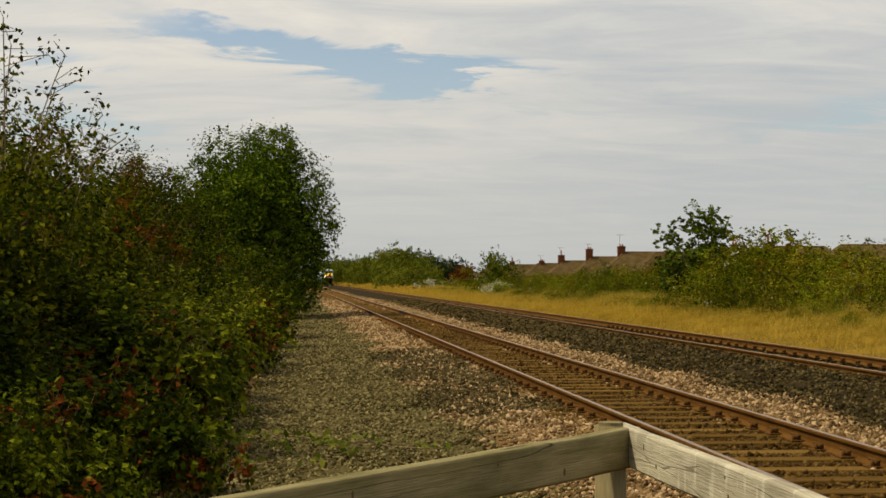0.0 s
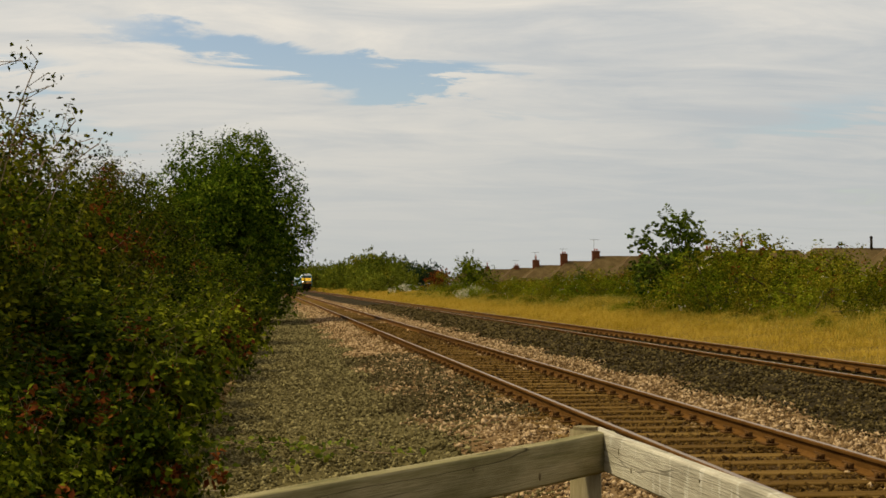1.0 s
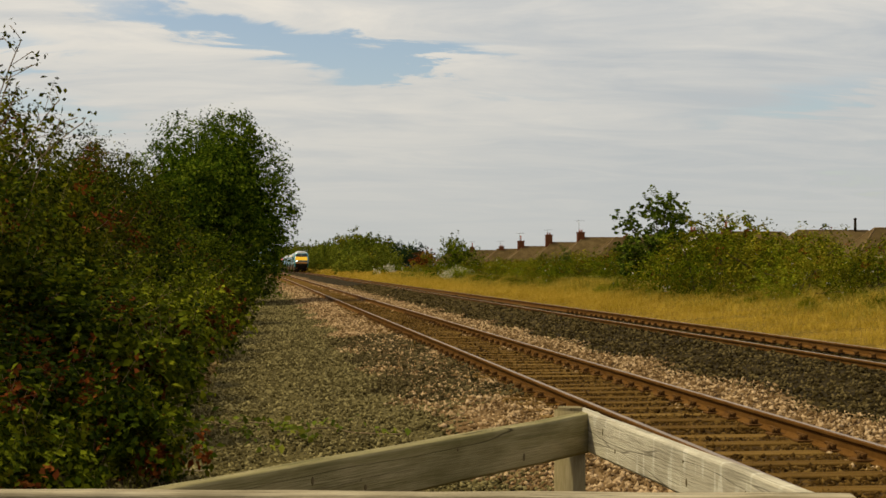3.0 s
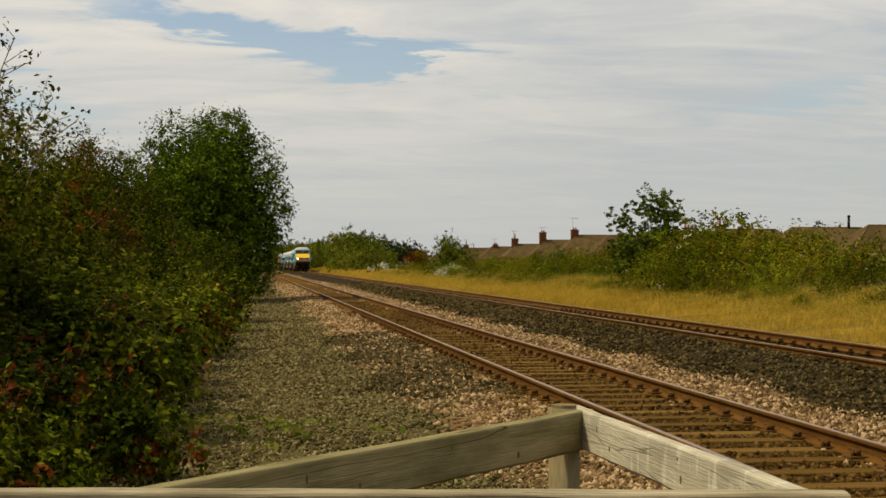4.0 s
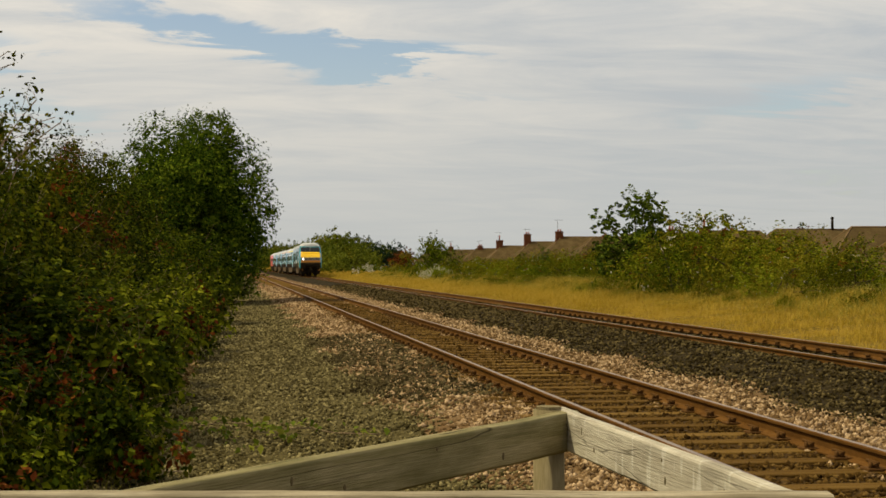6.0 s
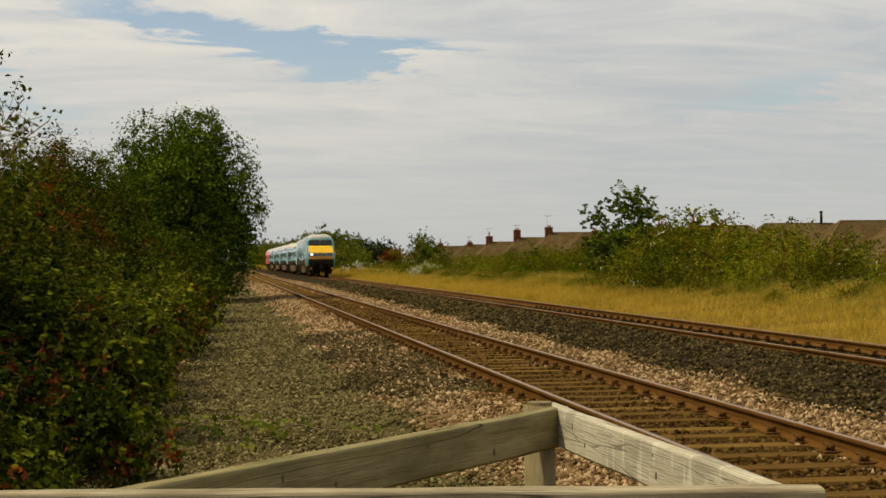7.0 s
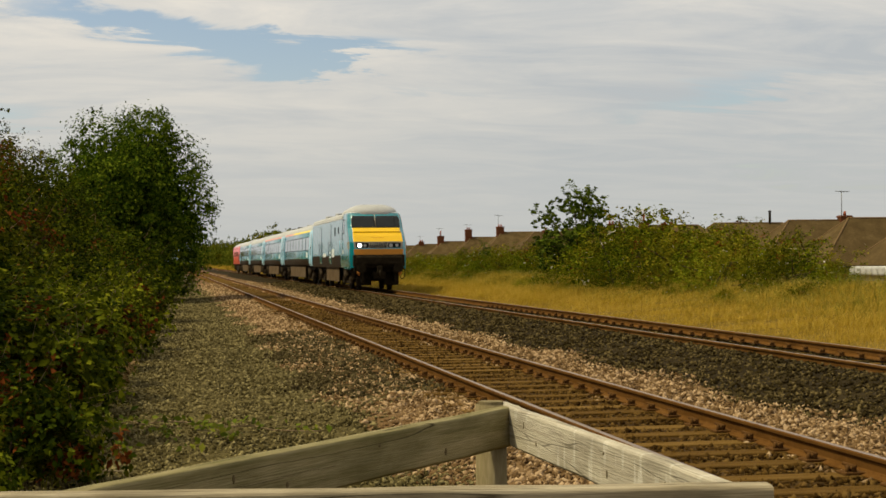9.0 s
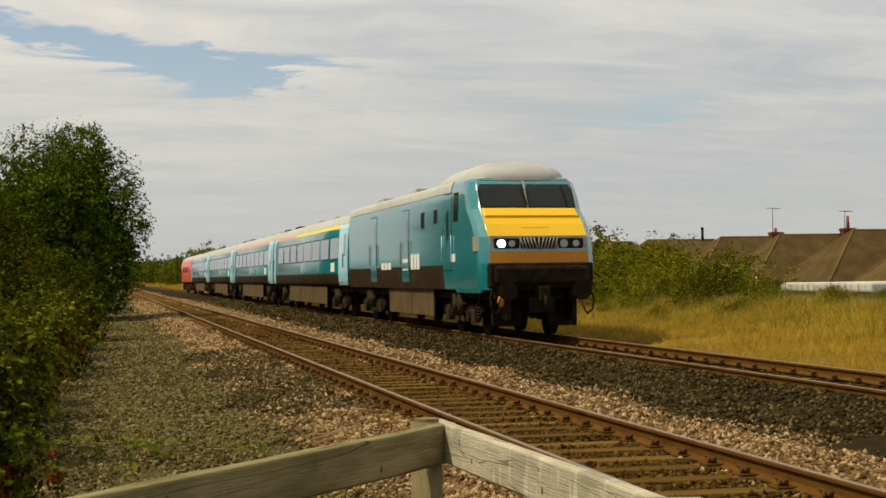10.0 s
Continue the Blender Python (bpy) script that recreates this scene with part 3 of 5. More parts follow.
# ---- stones ----
def scatter_stones(name, label, count, xs, ys, size, mat, seed, lift=0.35, near=None):
    """Loose angular stones over a strip: each a squashed, jittered block."""
    rng = np.random.default_rng(seed)
    shard = np.array([(-1.1, -.4, -.2), (.2, -1.1, .1), (1.2, .1, -.1), (0, 1.1, .15), (.1, .1, 1.0), (-.1, 0, -1.0)], float)
    tri = np.array([(0, 1, 4), (1, 2, 4), (2, 3, 4), (3, 0, 4), (1, 0, 5), (2, 1, 5), (3, 2, 5), (0, 3, 5)])
    u = rng.uniform(0, 1, count)
    # density falls off with distance
    y = ys[0] * (ys[1] / ys[0]) ** u
    x = rng.uniform(xs[0], xs[1], count) + 0.25 * np.sin(y * 1.1 + seed) + rng.normal(0, 0.12, count)
    if near is not None:
        k = near(x, y)
        x, y = x[k], y[k]
    n = len(x)
    s = size * rng.uniform(0.45, 1.35, n) * (1 + np.maximum(0, y - 14) * 0.017)
    z = np.interp(x, [a for a, b in SECTION], [b for a, b in SECTION])
    sc = s[:, None, None] * 0.5 * rng.uniform(0.55, 1.1, (n, 1, 3))
    v = (shard[None] + rng.normal(0, 0.28, (n, 6, 3))) * sc * 1.15
    a = rng.uniform(0, 2 * np.pi, n)
    b = rng.normal(0, 0.5, n)
    ca, sa, cb, sb = np.cos(a), np.sin(a), np.cos(b), np.sin(b)
    v = np.stack([v[..., 0] * cb[:, None] - v[..., 2] * sb[:, None], v[..., 1], v[..., 0] * sb[:, None] + v[..., 2] * cb[:, None]], 2)
    v = np.stack([v[..., 0] * ca[:, None] - v[..., 1] * sa[:, None], v[..., 0] * sa[:, None] + v[..., 1] * ca[:, None], v[..., 2]], 2)
    v += np.stack([x, y, z + s * lift * rng.uniform(-0.1, 1, n) * 0.6], 1)[:, None]
    f = (np.arange(n)[:, None, None] * 6 + tri[None]).reshape(-1, 3)
    tagged(part(name, mesh_from(name, v.reshape(-1, 3), f, mat)), label, "gravel", kind="stuff")


def off_rails(x, y):
    k = np.ones(len(x), bool)
    for r in (X1, X1 + GAUGE, X2, X2 + GAUGE):
        k &= np.abs(x - r) > 0.10
    return k


def outside_far(x, y):
    """Clear of the rails, and few within the far track."""
    inside = (x > X2 - 0.1) & (x < X2 + GAUGE + 0.1)
    return off_rails(x, y) & ~(inside & (RNG.uniform(0, 1, len(x)) < 0.75))


def between(x, y):
    """Clear of the rails, and sunk between the near track's sleepers."""
    on = np.abs(((y - 6.2 + 0.333) % 0.667) - 0.333) < 0.13
    return off_rails(x, y) & ~(on & (RNG.uniform(0, 1, len(x)) < 0.94))


scatter_stones("cess_gravel", "grey angular gravel of the trackside path", 46000, (-1.5, 2.1), (9.5, 100), 0.038, M_CESSSTONE, 21)
scatter_stones("shoulder_ballast", "buff ballast stones heaped outside the rail", 20000, (2.1, 3.45), (9, 110), 0.047, M_BALLASTSTONE, 22, near=off_rails)
scatter_stones("spilt_gravel", "dark grey gravel spilt along the rail", 11000, (2.0, 3.42), (18, 34), 0.045, M_SPILT, 26, lift=0.7, near=off_rails)
scatter_stones("bed_ballast", "rust-stained ballast stones between sleepers", 17000, (3.3, 5.25), (8, 60), 0.05, M_BROWNSTONE, 23, lift=0.15, near=between)
scatter_stones("middle_ballast", "buff ballast stones between the tracks", 18000, (5.15, 6.7), (9.5, 120), 0.047, M_BALLASTSTONE, 24, near=off_rails)
scatter_stones("dark_ballast", "dark grey ballast stones beside the far track", 32000, (6.5, 11.5), (13, 110), 0.048, M_DARKSTONE, 25, near=outside_far)

# ---- kissing gate fence ----
FENCE_TOP = 0.90


def board(parent, a, b, height=0.15, thick=0.045, label="", mat=None):
    """A rail board as a part, its grain along its own x."""
    a, b = Vector(a), Vector(b)
    d = b - a
    bm = bmesh.new()
    L = d.length
    # a worn board: its rounded section wavers a little along its length
    c, t, h = 0.009, thick / 2, height
    ring = [(-t, -h + c), (-t, -c), (-t + c * .35, -c * .3), (-t + c, 0), (t - c, 0), (t - c * .35, -c * .3), (t, -c), (t, -h + c), (t - c, -h), (-t + c, -h)]
    rows = []
    for k in range(41):
        x = L * (k / 40 - 0.5)
        rows.append([bm.verts.new((x, y + .0016 * noise.noise(Vector((x * 5 + L, y * 30, z * 9))), z + .0035 * noise.noise(Vector((x * 3, L + y * 8, z * 5))))) for y, z in ring])
    for p, q in zip(rows, rows[1:]):
        for i in range(len(ring)):
            bm.faces.new((p[i], p[(i + 1) % len(ring)], q[(i + 1) % len(ring)], q[i]))
    bm.faces.new(rows[0])
    bm.faces.new(rows[-1])
    at = Matrix.Translation((a + b) / 2) @ Matrix.Rotation(math.atan2(d.y, d.x), 4, "Z") @ Matrix.Rotation(-math.atan2(d.z, math.hypot(d.x, d.y)), 4, "Y")
    return part("rail_board", bm, mat, parent, label, at)


def build_fence():
    fence = tagged(new("kissing_gate"), "weathered grey timber kissing gate of boards and round posts", "fence")
    board(fence, (1.30, 5.53, FENCE_TOP), (-0.27, 3.76, FENCE_TOP - 0.005), thick=0.065, label="algae-stained grey board, darkened as if in shade", mat=M_WOODGREENSHADE)
    board(fence, (1.275, 5.62, FENCE_TOP + 0.006), (1.40, 3.39, FENCE_TOP - 0.01), label="bleached grey board with knots, paled as if in sun", mat=M_WOODLIT)
    board(fence, (-2.6, 3.99, FENCE_TOP + 0.020), (1.43, 3.37, FENCE_TOP + 0.012), thick=0.075, mat=M_WOOD)
    for bd, spots in ((fence.children[0], ((.55, -.05, -1), (.30, -.10, -1), (-.2, -.04, -1), (-.62, -.11, -1))), (fence.children[1], ((-.75, -.05, -1), (-.60, -.10, -1), (.1, -.04, -1), (.13, -.10, -1), (.6, -.06, -1)))):
        half = .0325 if bd is fence.children[0] else .0225
        for k, (x, z, s) in enumerate(spots):
            for face in (-1, 1):
                bm = bmesh.new()
                bmesh.ops.create_icosphere(bm, subdivisions=2, radius=1, matrix=Matrix.Translation((x, face * half, z)) @ Matrix.Diagonal((.006 + .002 * (k % 2), .0015, .014 - .004 * (k % 3), 1)))
                part("knot", bm, M_KNOT, bd)
        if bd is fence.children[1]:
            continue
        bm = bmesh.new()
        for face in (-1, 1):
            for k in range(7):
                box(bm, (.05 + k * .09, face * half - .0008, -.075 + .003 * math.sin(k * 1.3)), (.145 + k * .09, face * half + .0008, -.0735 + .003 * math.sin(k * 1.3)))
        part("drying_crack", bm, M_KNOT, bd)
    for x, y in ((1.22, 5.57), (-0.29, 3.69), (1.36, 3.31), (-2.5, 3.90)):
        bm = bmesh.new()
        top = 1.215 if y > 5 else 1.15
        tube(bm, (0, 0, -0.4), (0, 0, top), 0.062, 0.06, 18)
        bmesh.ops.bevel(bm, geom=[e for e in bm.edges if all(v.co.z > top - .01 for v in e.verts)], offset=0.012, segments=2, affect="EDGES")
        part("post", bm, M_POST, fence, at=pose(x, y, CESS_Z))


build_fence()

# ---- hedge along the path ----
NEAR = [make_bush("bramble_thicket", 100 + i, 3.0, 3.0, 2.6, 13000, 0.078, (L_BRAMBLE, L_BRAMBLE, L_LOW)[i], 70, 0.5,
                  [(L_RUSSET, (0.07, 0.07, 0.02)[i]), ((L_LOW, L_LOW, L_BRAMBLE)[i], (0.08, 0.05, 0.3)[i])], 0.27, 30, skin=0.72) for i in range(3)]
TALL = [make_bush("hawthorn_bush", 120 + i, 3.4, 3.4, 3.6, 22000, 0.07, L_OLIVE, 90, 0.5,
                  [(L_BRAMBLE, 0.36), (L_RUSSET, 0.06)], 0.26, 44, skin=0.65) for i in range(2)]
LAB_N = "dense bramble thicket with green and russet leaves beside the path"
LAB_T = "tall olive-green hawthorn bush with long thin shoots"
used = set()


def put(kinds, i, label, category, group, x, y, z, rz, s):
    src = kinds[i % len(kinds)]
    if src.name in used:
        ob = again(src, x, y, z, rz, s)
    else:
        used.add(src.name)
        ob = place(src, x, y, z, rz, s)
    return tagged(ob, label, category, group)


rng = np.random.default_rng(5)
for i, (x, y, s, h) in enumerate([(-2.35, 9.6, .62, .5), (-2.95, 12.2, .98, .66), (-2.45, 15.2, 1.08, .66), (-2.8, 18.4, 1.15, .8), (-2.2, 21.5, .85, .66), (-2.65, 25, 1.1, .84), (-2.05, 29, .85, .74),
                                  (-2.4, 34, 1.15, .98), (-1.8, 39, .9, .85), (-2.2, 45, 1.3, 1.15), (-1.9, 53, 1.1, 1.0)]):
    # the middle of the hedge takes the brightened leaves, as if in sun
    put(NEAR, i % 2 if y < 17 or y > 40 else 2, LAB_N, "bush", "hedge along the path", x, y, CESS_Z, 70 * i, (s, s * 1.15, h))
# the first bush stands out of view, added to shade the near thicket
for i, (x, y, s) in enumerate([(-4.3, 11.0, .9), (-3.55, 14.2, .95), (-3.8, 17.0, 1.0), (-3.9, 20.2, 1.12), (-4.0, 24.0, 1.16), (-3.9, 30, 1.12), (-4.3, 38, 1.25), (-4.5, 46, 1.4), (-5.5, 55, 1.7), (-7, 64, 1.9)]):
    put(TALL, i, LAB_T, "bush", "hedge along the path", x, y, CESS_Z, 50 * i, (s, s * 1.1, s))
LOWB = [make_bush("low_bramble", 140 + i, 1.5, 1.7, 1.1, 3600, 0.085, (L_BRAMBLE, L_LOW)[i], 40, 0.4, [(L_OLIVE, .25), (L_RUSSET, .12)], 0.34, 16, 4) for i in range(2)]
for i, (x, y, s) in enumerate([(-1.75, 10.6, .8), (-1.55, 13.4, .85), (-1.45, 15.0, 1.15), (-1.25, 17.6, 1.0), (-1.45, 19.6, 1.3), (-1.4, 21.8, 1.1), (-1.5, 24.6, 1.3), (-1.15, 12.0, .8), (-1.25, 27.5, 1.2), (-1.3, 30.0, 1.4), (-1.3, 33.6, 1.5), (-1.2, 38, 1.5), (-1.1, 44, 1.5)]):
    put(LOWB, 0 if y < 14.5 else 1, "low arching bramble with yellow-green leaves at the hedge foot", "bush", "brambles at the hedge foot", x, y, CESS_Z, 110 * i, (s, s, s))
DRY = make_bush("dry_weed_clump", 150, .8, .8, .5, 900, 0.06, L_DRY, 30, .25, [], .3, 12, 3)
tagged(place(DRY, -.85, 20.2, CESS_Z), "clump of dead straw-coloured weeds beside the gravel", "plant", "dead weeds")
tagged(again(DRY, -1.0, 22.8, CESS_Z, 80, (.8, .8, .9)), "clump of dead straw-coloured weeds beside the gravel", "plant", "dead weeds")
big = make_tree("tree", 201, 8.6, 8.15, 1.1, 95000, 0.15, L_TREE, 130, 0.55, 84, 0.29)
tagged(place(big, -2.0, 68, CESS_Z), "full dark-green broadleaf tree overhanging the gravel path", "tree")
FARHEDGE = [make_bush("roadside_thicket", 160, 3.4, 3.8, 3.2, 4500, .22, L_TREE, 40, .6, [], .3, 26)]
for i, (x, y, s) in enumerate([(-4.5, 82, .42), (-4.6, 94, .36), (-4.8, 108, .33), (-5, 125, .34), (-5.5, 150, .32), (-6, 180, .34), (-6, 215, .32), (-6.5, 260, .34)]):
    put(FARHEDGE, i, "low dark-green thicket beside the line", "bush", "thickets beyond the path", x, y, CESS_Z, 80 * i, (s * 3, s * 3.6, s * 2.4))

# ---- vegetation of the right-hand bank ----
BANK = [make_bush("bank_bush", 300 + i, 3.6, 4.4, 1.9, 4600, 0.088, L_BANK if i % 2 else L_BANKOLIVE, 8, 0.25,
                  [(L_BANKOLIVE if i % 2 else L_BANK, 0.3), (L_RUSSET, 0.02), (L_BLOOM, 0.006)], 0.26, 42, 4, skin=0.7) for i in range(4)]
k = 0
for row, (bx, h) in enumerate([(15.7, .45), (17.0, .84), (19.3, 1.04), (21.8, 1.18)]):
    y = 24.0 + row
    while y < 190:
        step = 3.1 + y * 0.018
        s = h * (1 + 0.15 * rng.normal(0, 1)) * (.22 + .78 * min(1, max(0, y / bx - 2.0) / .6)) * min(1, max(.45, 1 - (y - 95) / 110)) * (1 - .28 * min(1, max(0, (y - 60) / 20)))
        if bx < 18 and 59 < y < 74:
            y += step
            continue
        put(BANK, k, "tangled green and olive scrub on the railway bank", "bush", "scrub on the bank", bx + rng.normal(0, .35), y, ground_z(bx) - 0.05, rng.uniform(0, 360), (s * 1.05, s * (1 + step / 12), s))
        y += step
        k += 1

for i in range(14):
    y = 36 + 100 * (i / 14) ** 1.4 + rng.uniform(0, 2)
    s = rng.uniform(.16, .3)
    put(BANK, i, "low green weed clump in the dry grass", "bush", "weed clumps in the grass", rng.uniform(14.3, 15.9), y, ground_z(15.1) - .05, rng.uniform(0, 360), (s, s, s * 1.1))

# ---- train ----
TRAIN_X = X2 + GAUGE / 2


def paint(name, base, dirt, rough=0.22, coat=1.0):
    return material(name, [dirt, base, base], rough, 0.9, 14, 0.0, coat=coat, coat_ior=1.75, spec=0.4, stretch=(1, 0.35, 1.2))


P_TEAL = paint("teal_coach_paint", (0.005, 0.18, 0.215), (0.009, 0.145, 0.175), 0.22, 0.9)
P_PALE = paint("pale_blue_door_paint", (0.36, 0.68, 0.84), (0.30, 0.60, 0.76), 0.3, 0.5)
P_YELLOW = paint("warning_yellow_paint", (0.70, 0.42, 0.002), (0.62, 0.365, 0.002), 0.5, 0.0)
# shade on the lower cab front is mixed into this dirty yellow
P_YELLOWDIRTSHADE = paint("soiled_shaded_yellow_paint", (0.46, 0.18, 0.006), (0.36, 0.14, 0.005), 0.6, 0.0)
P_ROOF = material("grey_coach_roof", [(0.30, 0.30, 0.295), (0.40, 0.40, 0.39), (0.48, 0.48, 0.47)], 0.55, 1.2, 20, 0.1)
P_SOLE = material("dirty_brown_solebar_and_reflection", [(0.016, 0.010, 0.006), (0.03, 0.020, 0.011), (0.055, 0.038, 0.022)], 0.7, 2, 30, 0.2)
P_SKIRT = material("dusty_brown_underframe_panel", [(0.06, 0.038, 0.018), (0.105, 0.07, 0.036), (0.15, 0.105, 0.06)], 0.75, 1.5, 25, 0.2)
P_BLACK = material("grimy_black_metal", [(0.007, 0.005, 0.003), (0.018, 0.013, 0.007), (0.042, 0.031, 0.018)], 0.75, 4, 40, 0.3)
P_BOGIE = material("dusty_bogie_steel", [(0.016, 0.010, 0.006), (0.04, 0.028, 0.016), (0.09, 0.066, 0.04)], 0.75, 5, 40, 0.3)
P_GREY = material("grey_bumper_band", [(0.22, 0.20, 0.17), (0.32, 0.30, 0.26)], 0.6, 4, 40, 0.1)
P_RED = paint("red_locomotive_paint", (0.72, 0.05, 0.025), (0.6, 0.045, 0.022), 0.35, 0.3)
P_WHITE = material("white_lettering_vinyl", [(0.62, 0.64, 0.63), (0.78, 0.79, 0.77)], 0.4, 5, 40, 0.0)
P_STRIPE_Y = material("yellow_cantrail_stripe", [(0.72, 0.55, 0.04), (0.82, 0.64, 0.06)], 0.4, 3, 30, 0.0)
P_STRIPE_R = material("faded_red_cantrail_stripe", [(0.55, 0.22, 0.18), (0.68, 0.32, 0.27)], 0.4, 3, 30, 0.0)
P_GLASS = material("dark_tinted_train_glass", [(0.012, 0.014, 0.015), (0.022, 0.024, 0.025)], 0.05, 2, 20, 0.0, spec=0.6, coat=0.75, coat_ior=2.0)
P_SCREEN = material("dark_windscreen_glass", [(0.012, 0.014, 0.015), (0.022, 0.024, 0.025)], 0.06, 2, 20, 0.0, spec=0.25)
P_SEAL = material("black_rubber_seal", [(0.012, 0.012, 0.011), (0.022, 0.021, 0.02)], 0.6, 8, 60, 0.1)
P_ORANGE = material("orange_pipe_paint", [(0.45, 0.16, 0.03), (0.6, 0.26, 0.06)], 0.6, 8, 60, 0.1)


def lamp_material(name, colour, strength):
    m = bpy.data.materials.new(name)
    m.use_nodes = True
    b = m.node_tree.nodes["Principled BSDF"]
    b.inputs["Base Color"].default_value = (0.9, 0.88, 0.8, 1)
    b.inputs["Emission Color"].default_value = (*colour, 1)
    b.inputs["Emission Strength"].default_value = strength
    return m


P_LAMP = lamp_material("lit_headlight", (1.0, 0.97, 0.88), 6.0)
P_LENS = material("clear_lamp_lens", [(0.25, 0.25, 0.24), (0.4, 0.4, 0.38)], 0.15, 8, 40, 0.0, spec=0.7)

COACH = [(1.30, 1.08), (1.36, 1.22), (1.372, 1.55), (1.37, 2.05), (1.345, 2.70), (1.29, 3.16), (1.20, 3.36), (1.02, 3.56), (0.72, 3.72), (0.36, 3.80), (0.0, 3.825)]


def width_at(z, profile=COACH):
    return float(np.interp(z, [p[1] for p in profile], [p[0] for p in profile]))


def shell(profile, y0, y1, mats, bands):
    """A carriage body: profile swept along y, with smooth sides; bands: (upper height, material index)."""
    bm = bmesh.new()
    full = [(-x, z) for x, z in profile] + [(x, z) for x, z in profile[-2::-1]]
    ys = [y0, y0 + 0.04, y1 - 0.04, y1]
    rows = []
    for k, y in enumerate(ys):
        s = 0.975 if k in (0, 3) else 1.0
        rows.append([bm.verts.new((x * s, y, 2.4 + (z - 2.4) * s)) for x, z in full])
    for a, b in zip(rows, rows[1:]):
        for i in range(len(full) - 1):
            f = bm.faces.new((a[i], a[i + 1], b[i + 1], b[i]))
            zc = (full[i][1] + full[i + 1][1]) / 2
            f.material_index = next(m for top, m in bands if zc < top)
            f.smooth = True
        bm.faces.new((a[0], b[0], b[-1], a[-1])).material_index = 0
    for r in (rows[0], rows[-1]):
        bm.faces.new(r).material_index = 0
    return bm


def side_panel(bm, side, y0, y1, z0, z1, out=0.004, profile=COACH, n=4, bevel=0.0):
    """A thin panel that lies on a carriage's side."""
    zs = np.linspace(z0, z1, n + 1)
    outer = [[bm.verts.new((side * (width_at(z, profile) + out), y, z)) for z in zs] for y in (y0, y1)]
    inner = [[bm.verts.new((side * (width_at(z, profile) - 0.02), y, z)) for z in zs] for y in (y0, y1)]
    for i in range(n):
        bm.faces.new((outer[0][i], outer[0][i + 1], outer[1][i + 1], outer[1][i]))
    for k in (0, 1):
        for i in range(n):
            bm.faces.new((outer[k][i], inner[k][i], inner[k][i + 1], outer[k][i + 1]))
    for i in (0, n):
        bm.faces.new((outer[0][i], outer[1][i], inner[1][i], inner[0][i]))


def add_bogie(parent, y):
    bogie = bmesh.new()
    for s in (-1, 1):
        box(bogie, (s * 1.02 - .06, -1.75, .52), (s * 1.02 + .06, 1.75, .70), 0.02)
        box(bogie, (s * 1.02 - .08, -.55, .30), (s * 1.02 + .08, .55, .62), 0.02)
        for yy in (-1.3, 1.3):
            box(bogie, (s * 1.08 - .09, yy - .16, .30), (s * 1.08 + .09, yy + .16, .62), 0.03)
            for o in (-.32, .32):
                for k in range(4):
                    tube(bogie, (s * 1.08, yy + o, .42 + .07 * k), (s * 1.08, yy + o, .455 + .07 * k), .085, n=10)
            tube(bogie, (s * 1.12, yy - .1, .55), (s * 1.12, yy - .55, .95), .035, n=8)
        for o in (-.25, .25):
            tube(bogie, (s * 1.15, o, .45), (s * 1.15, o, .98), .13, n=12)
        tube(bogie, (s * 1.16, -.7, .75), (s * 1.16, .7, .68), .03, n=6)
    box(bogie, (-1.0, -.3, .40), (1.0, .3, .80), 0.03)
    b = part("bogie", bogie, P_BOGIE, parent, "dusty steel bogie with coil springs", pose(0, y, 0))
    for yy in (-1.3, 1.3):
        for s in (-1, 1):
            w = bmesh.new()
            tube(w, (s * .69, 0, .457), (s * .82, 0, .457), .457, n=28)
            tube(w, (s * .66, 0, .457), (s * .70, 0, .457), .487, n=28)
            tube(w, (s * .82, 0, .457), (s * .90, 0, .457), .12, n=14)
            part("wheel", w, P_BLACK, b, at=pose(0, yy, 0))
    return b


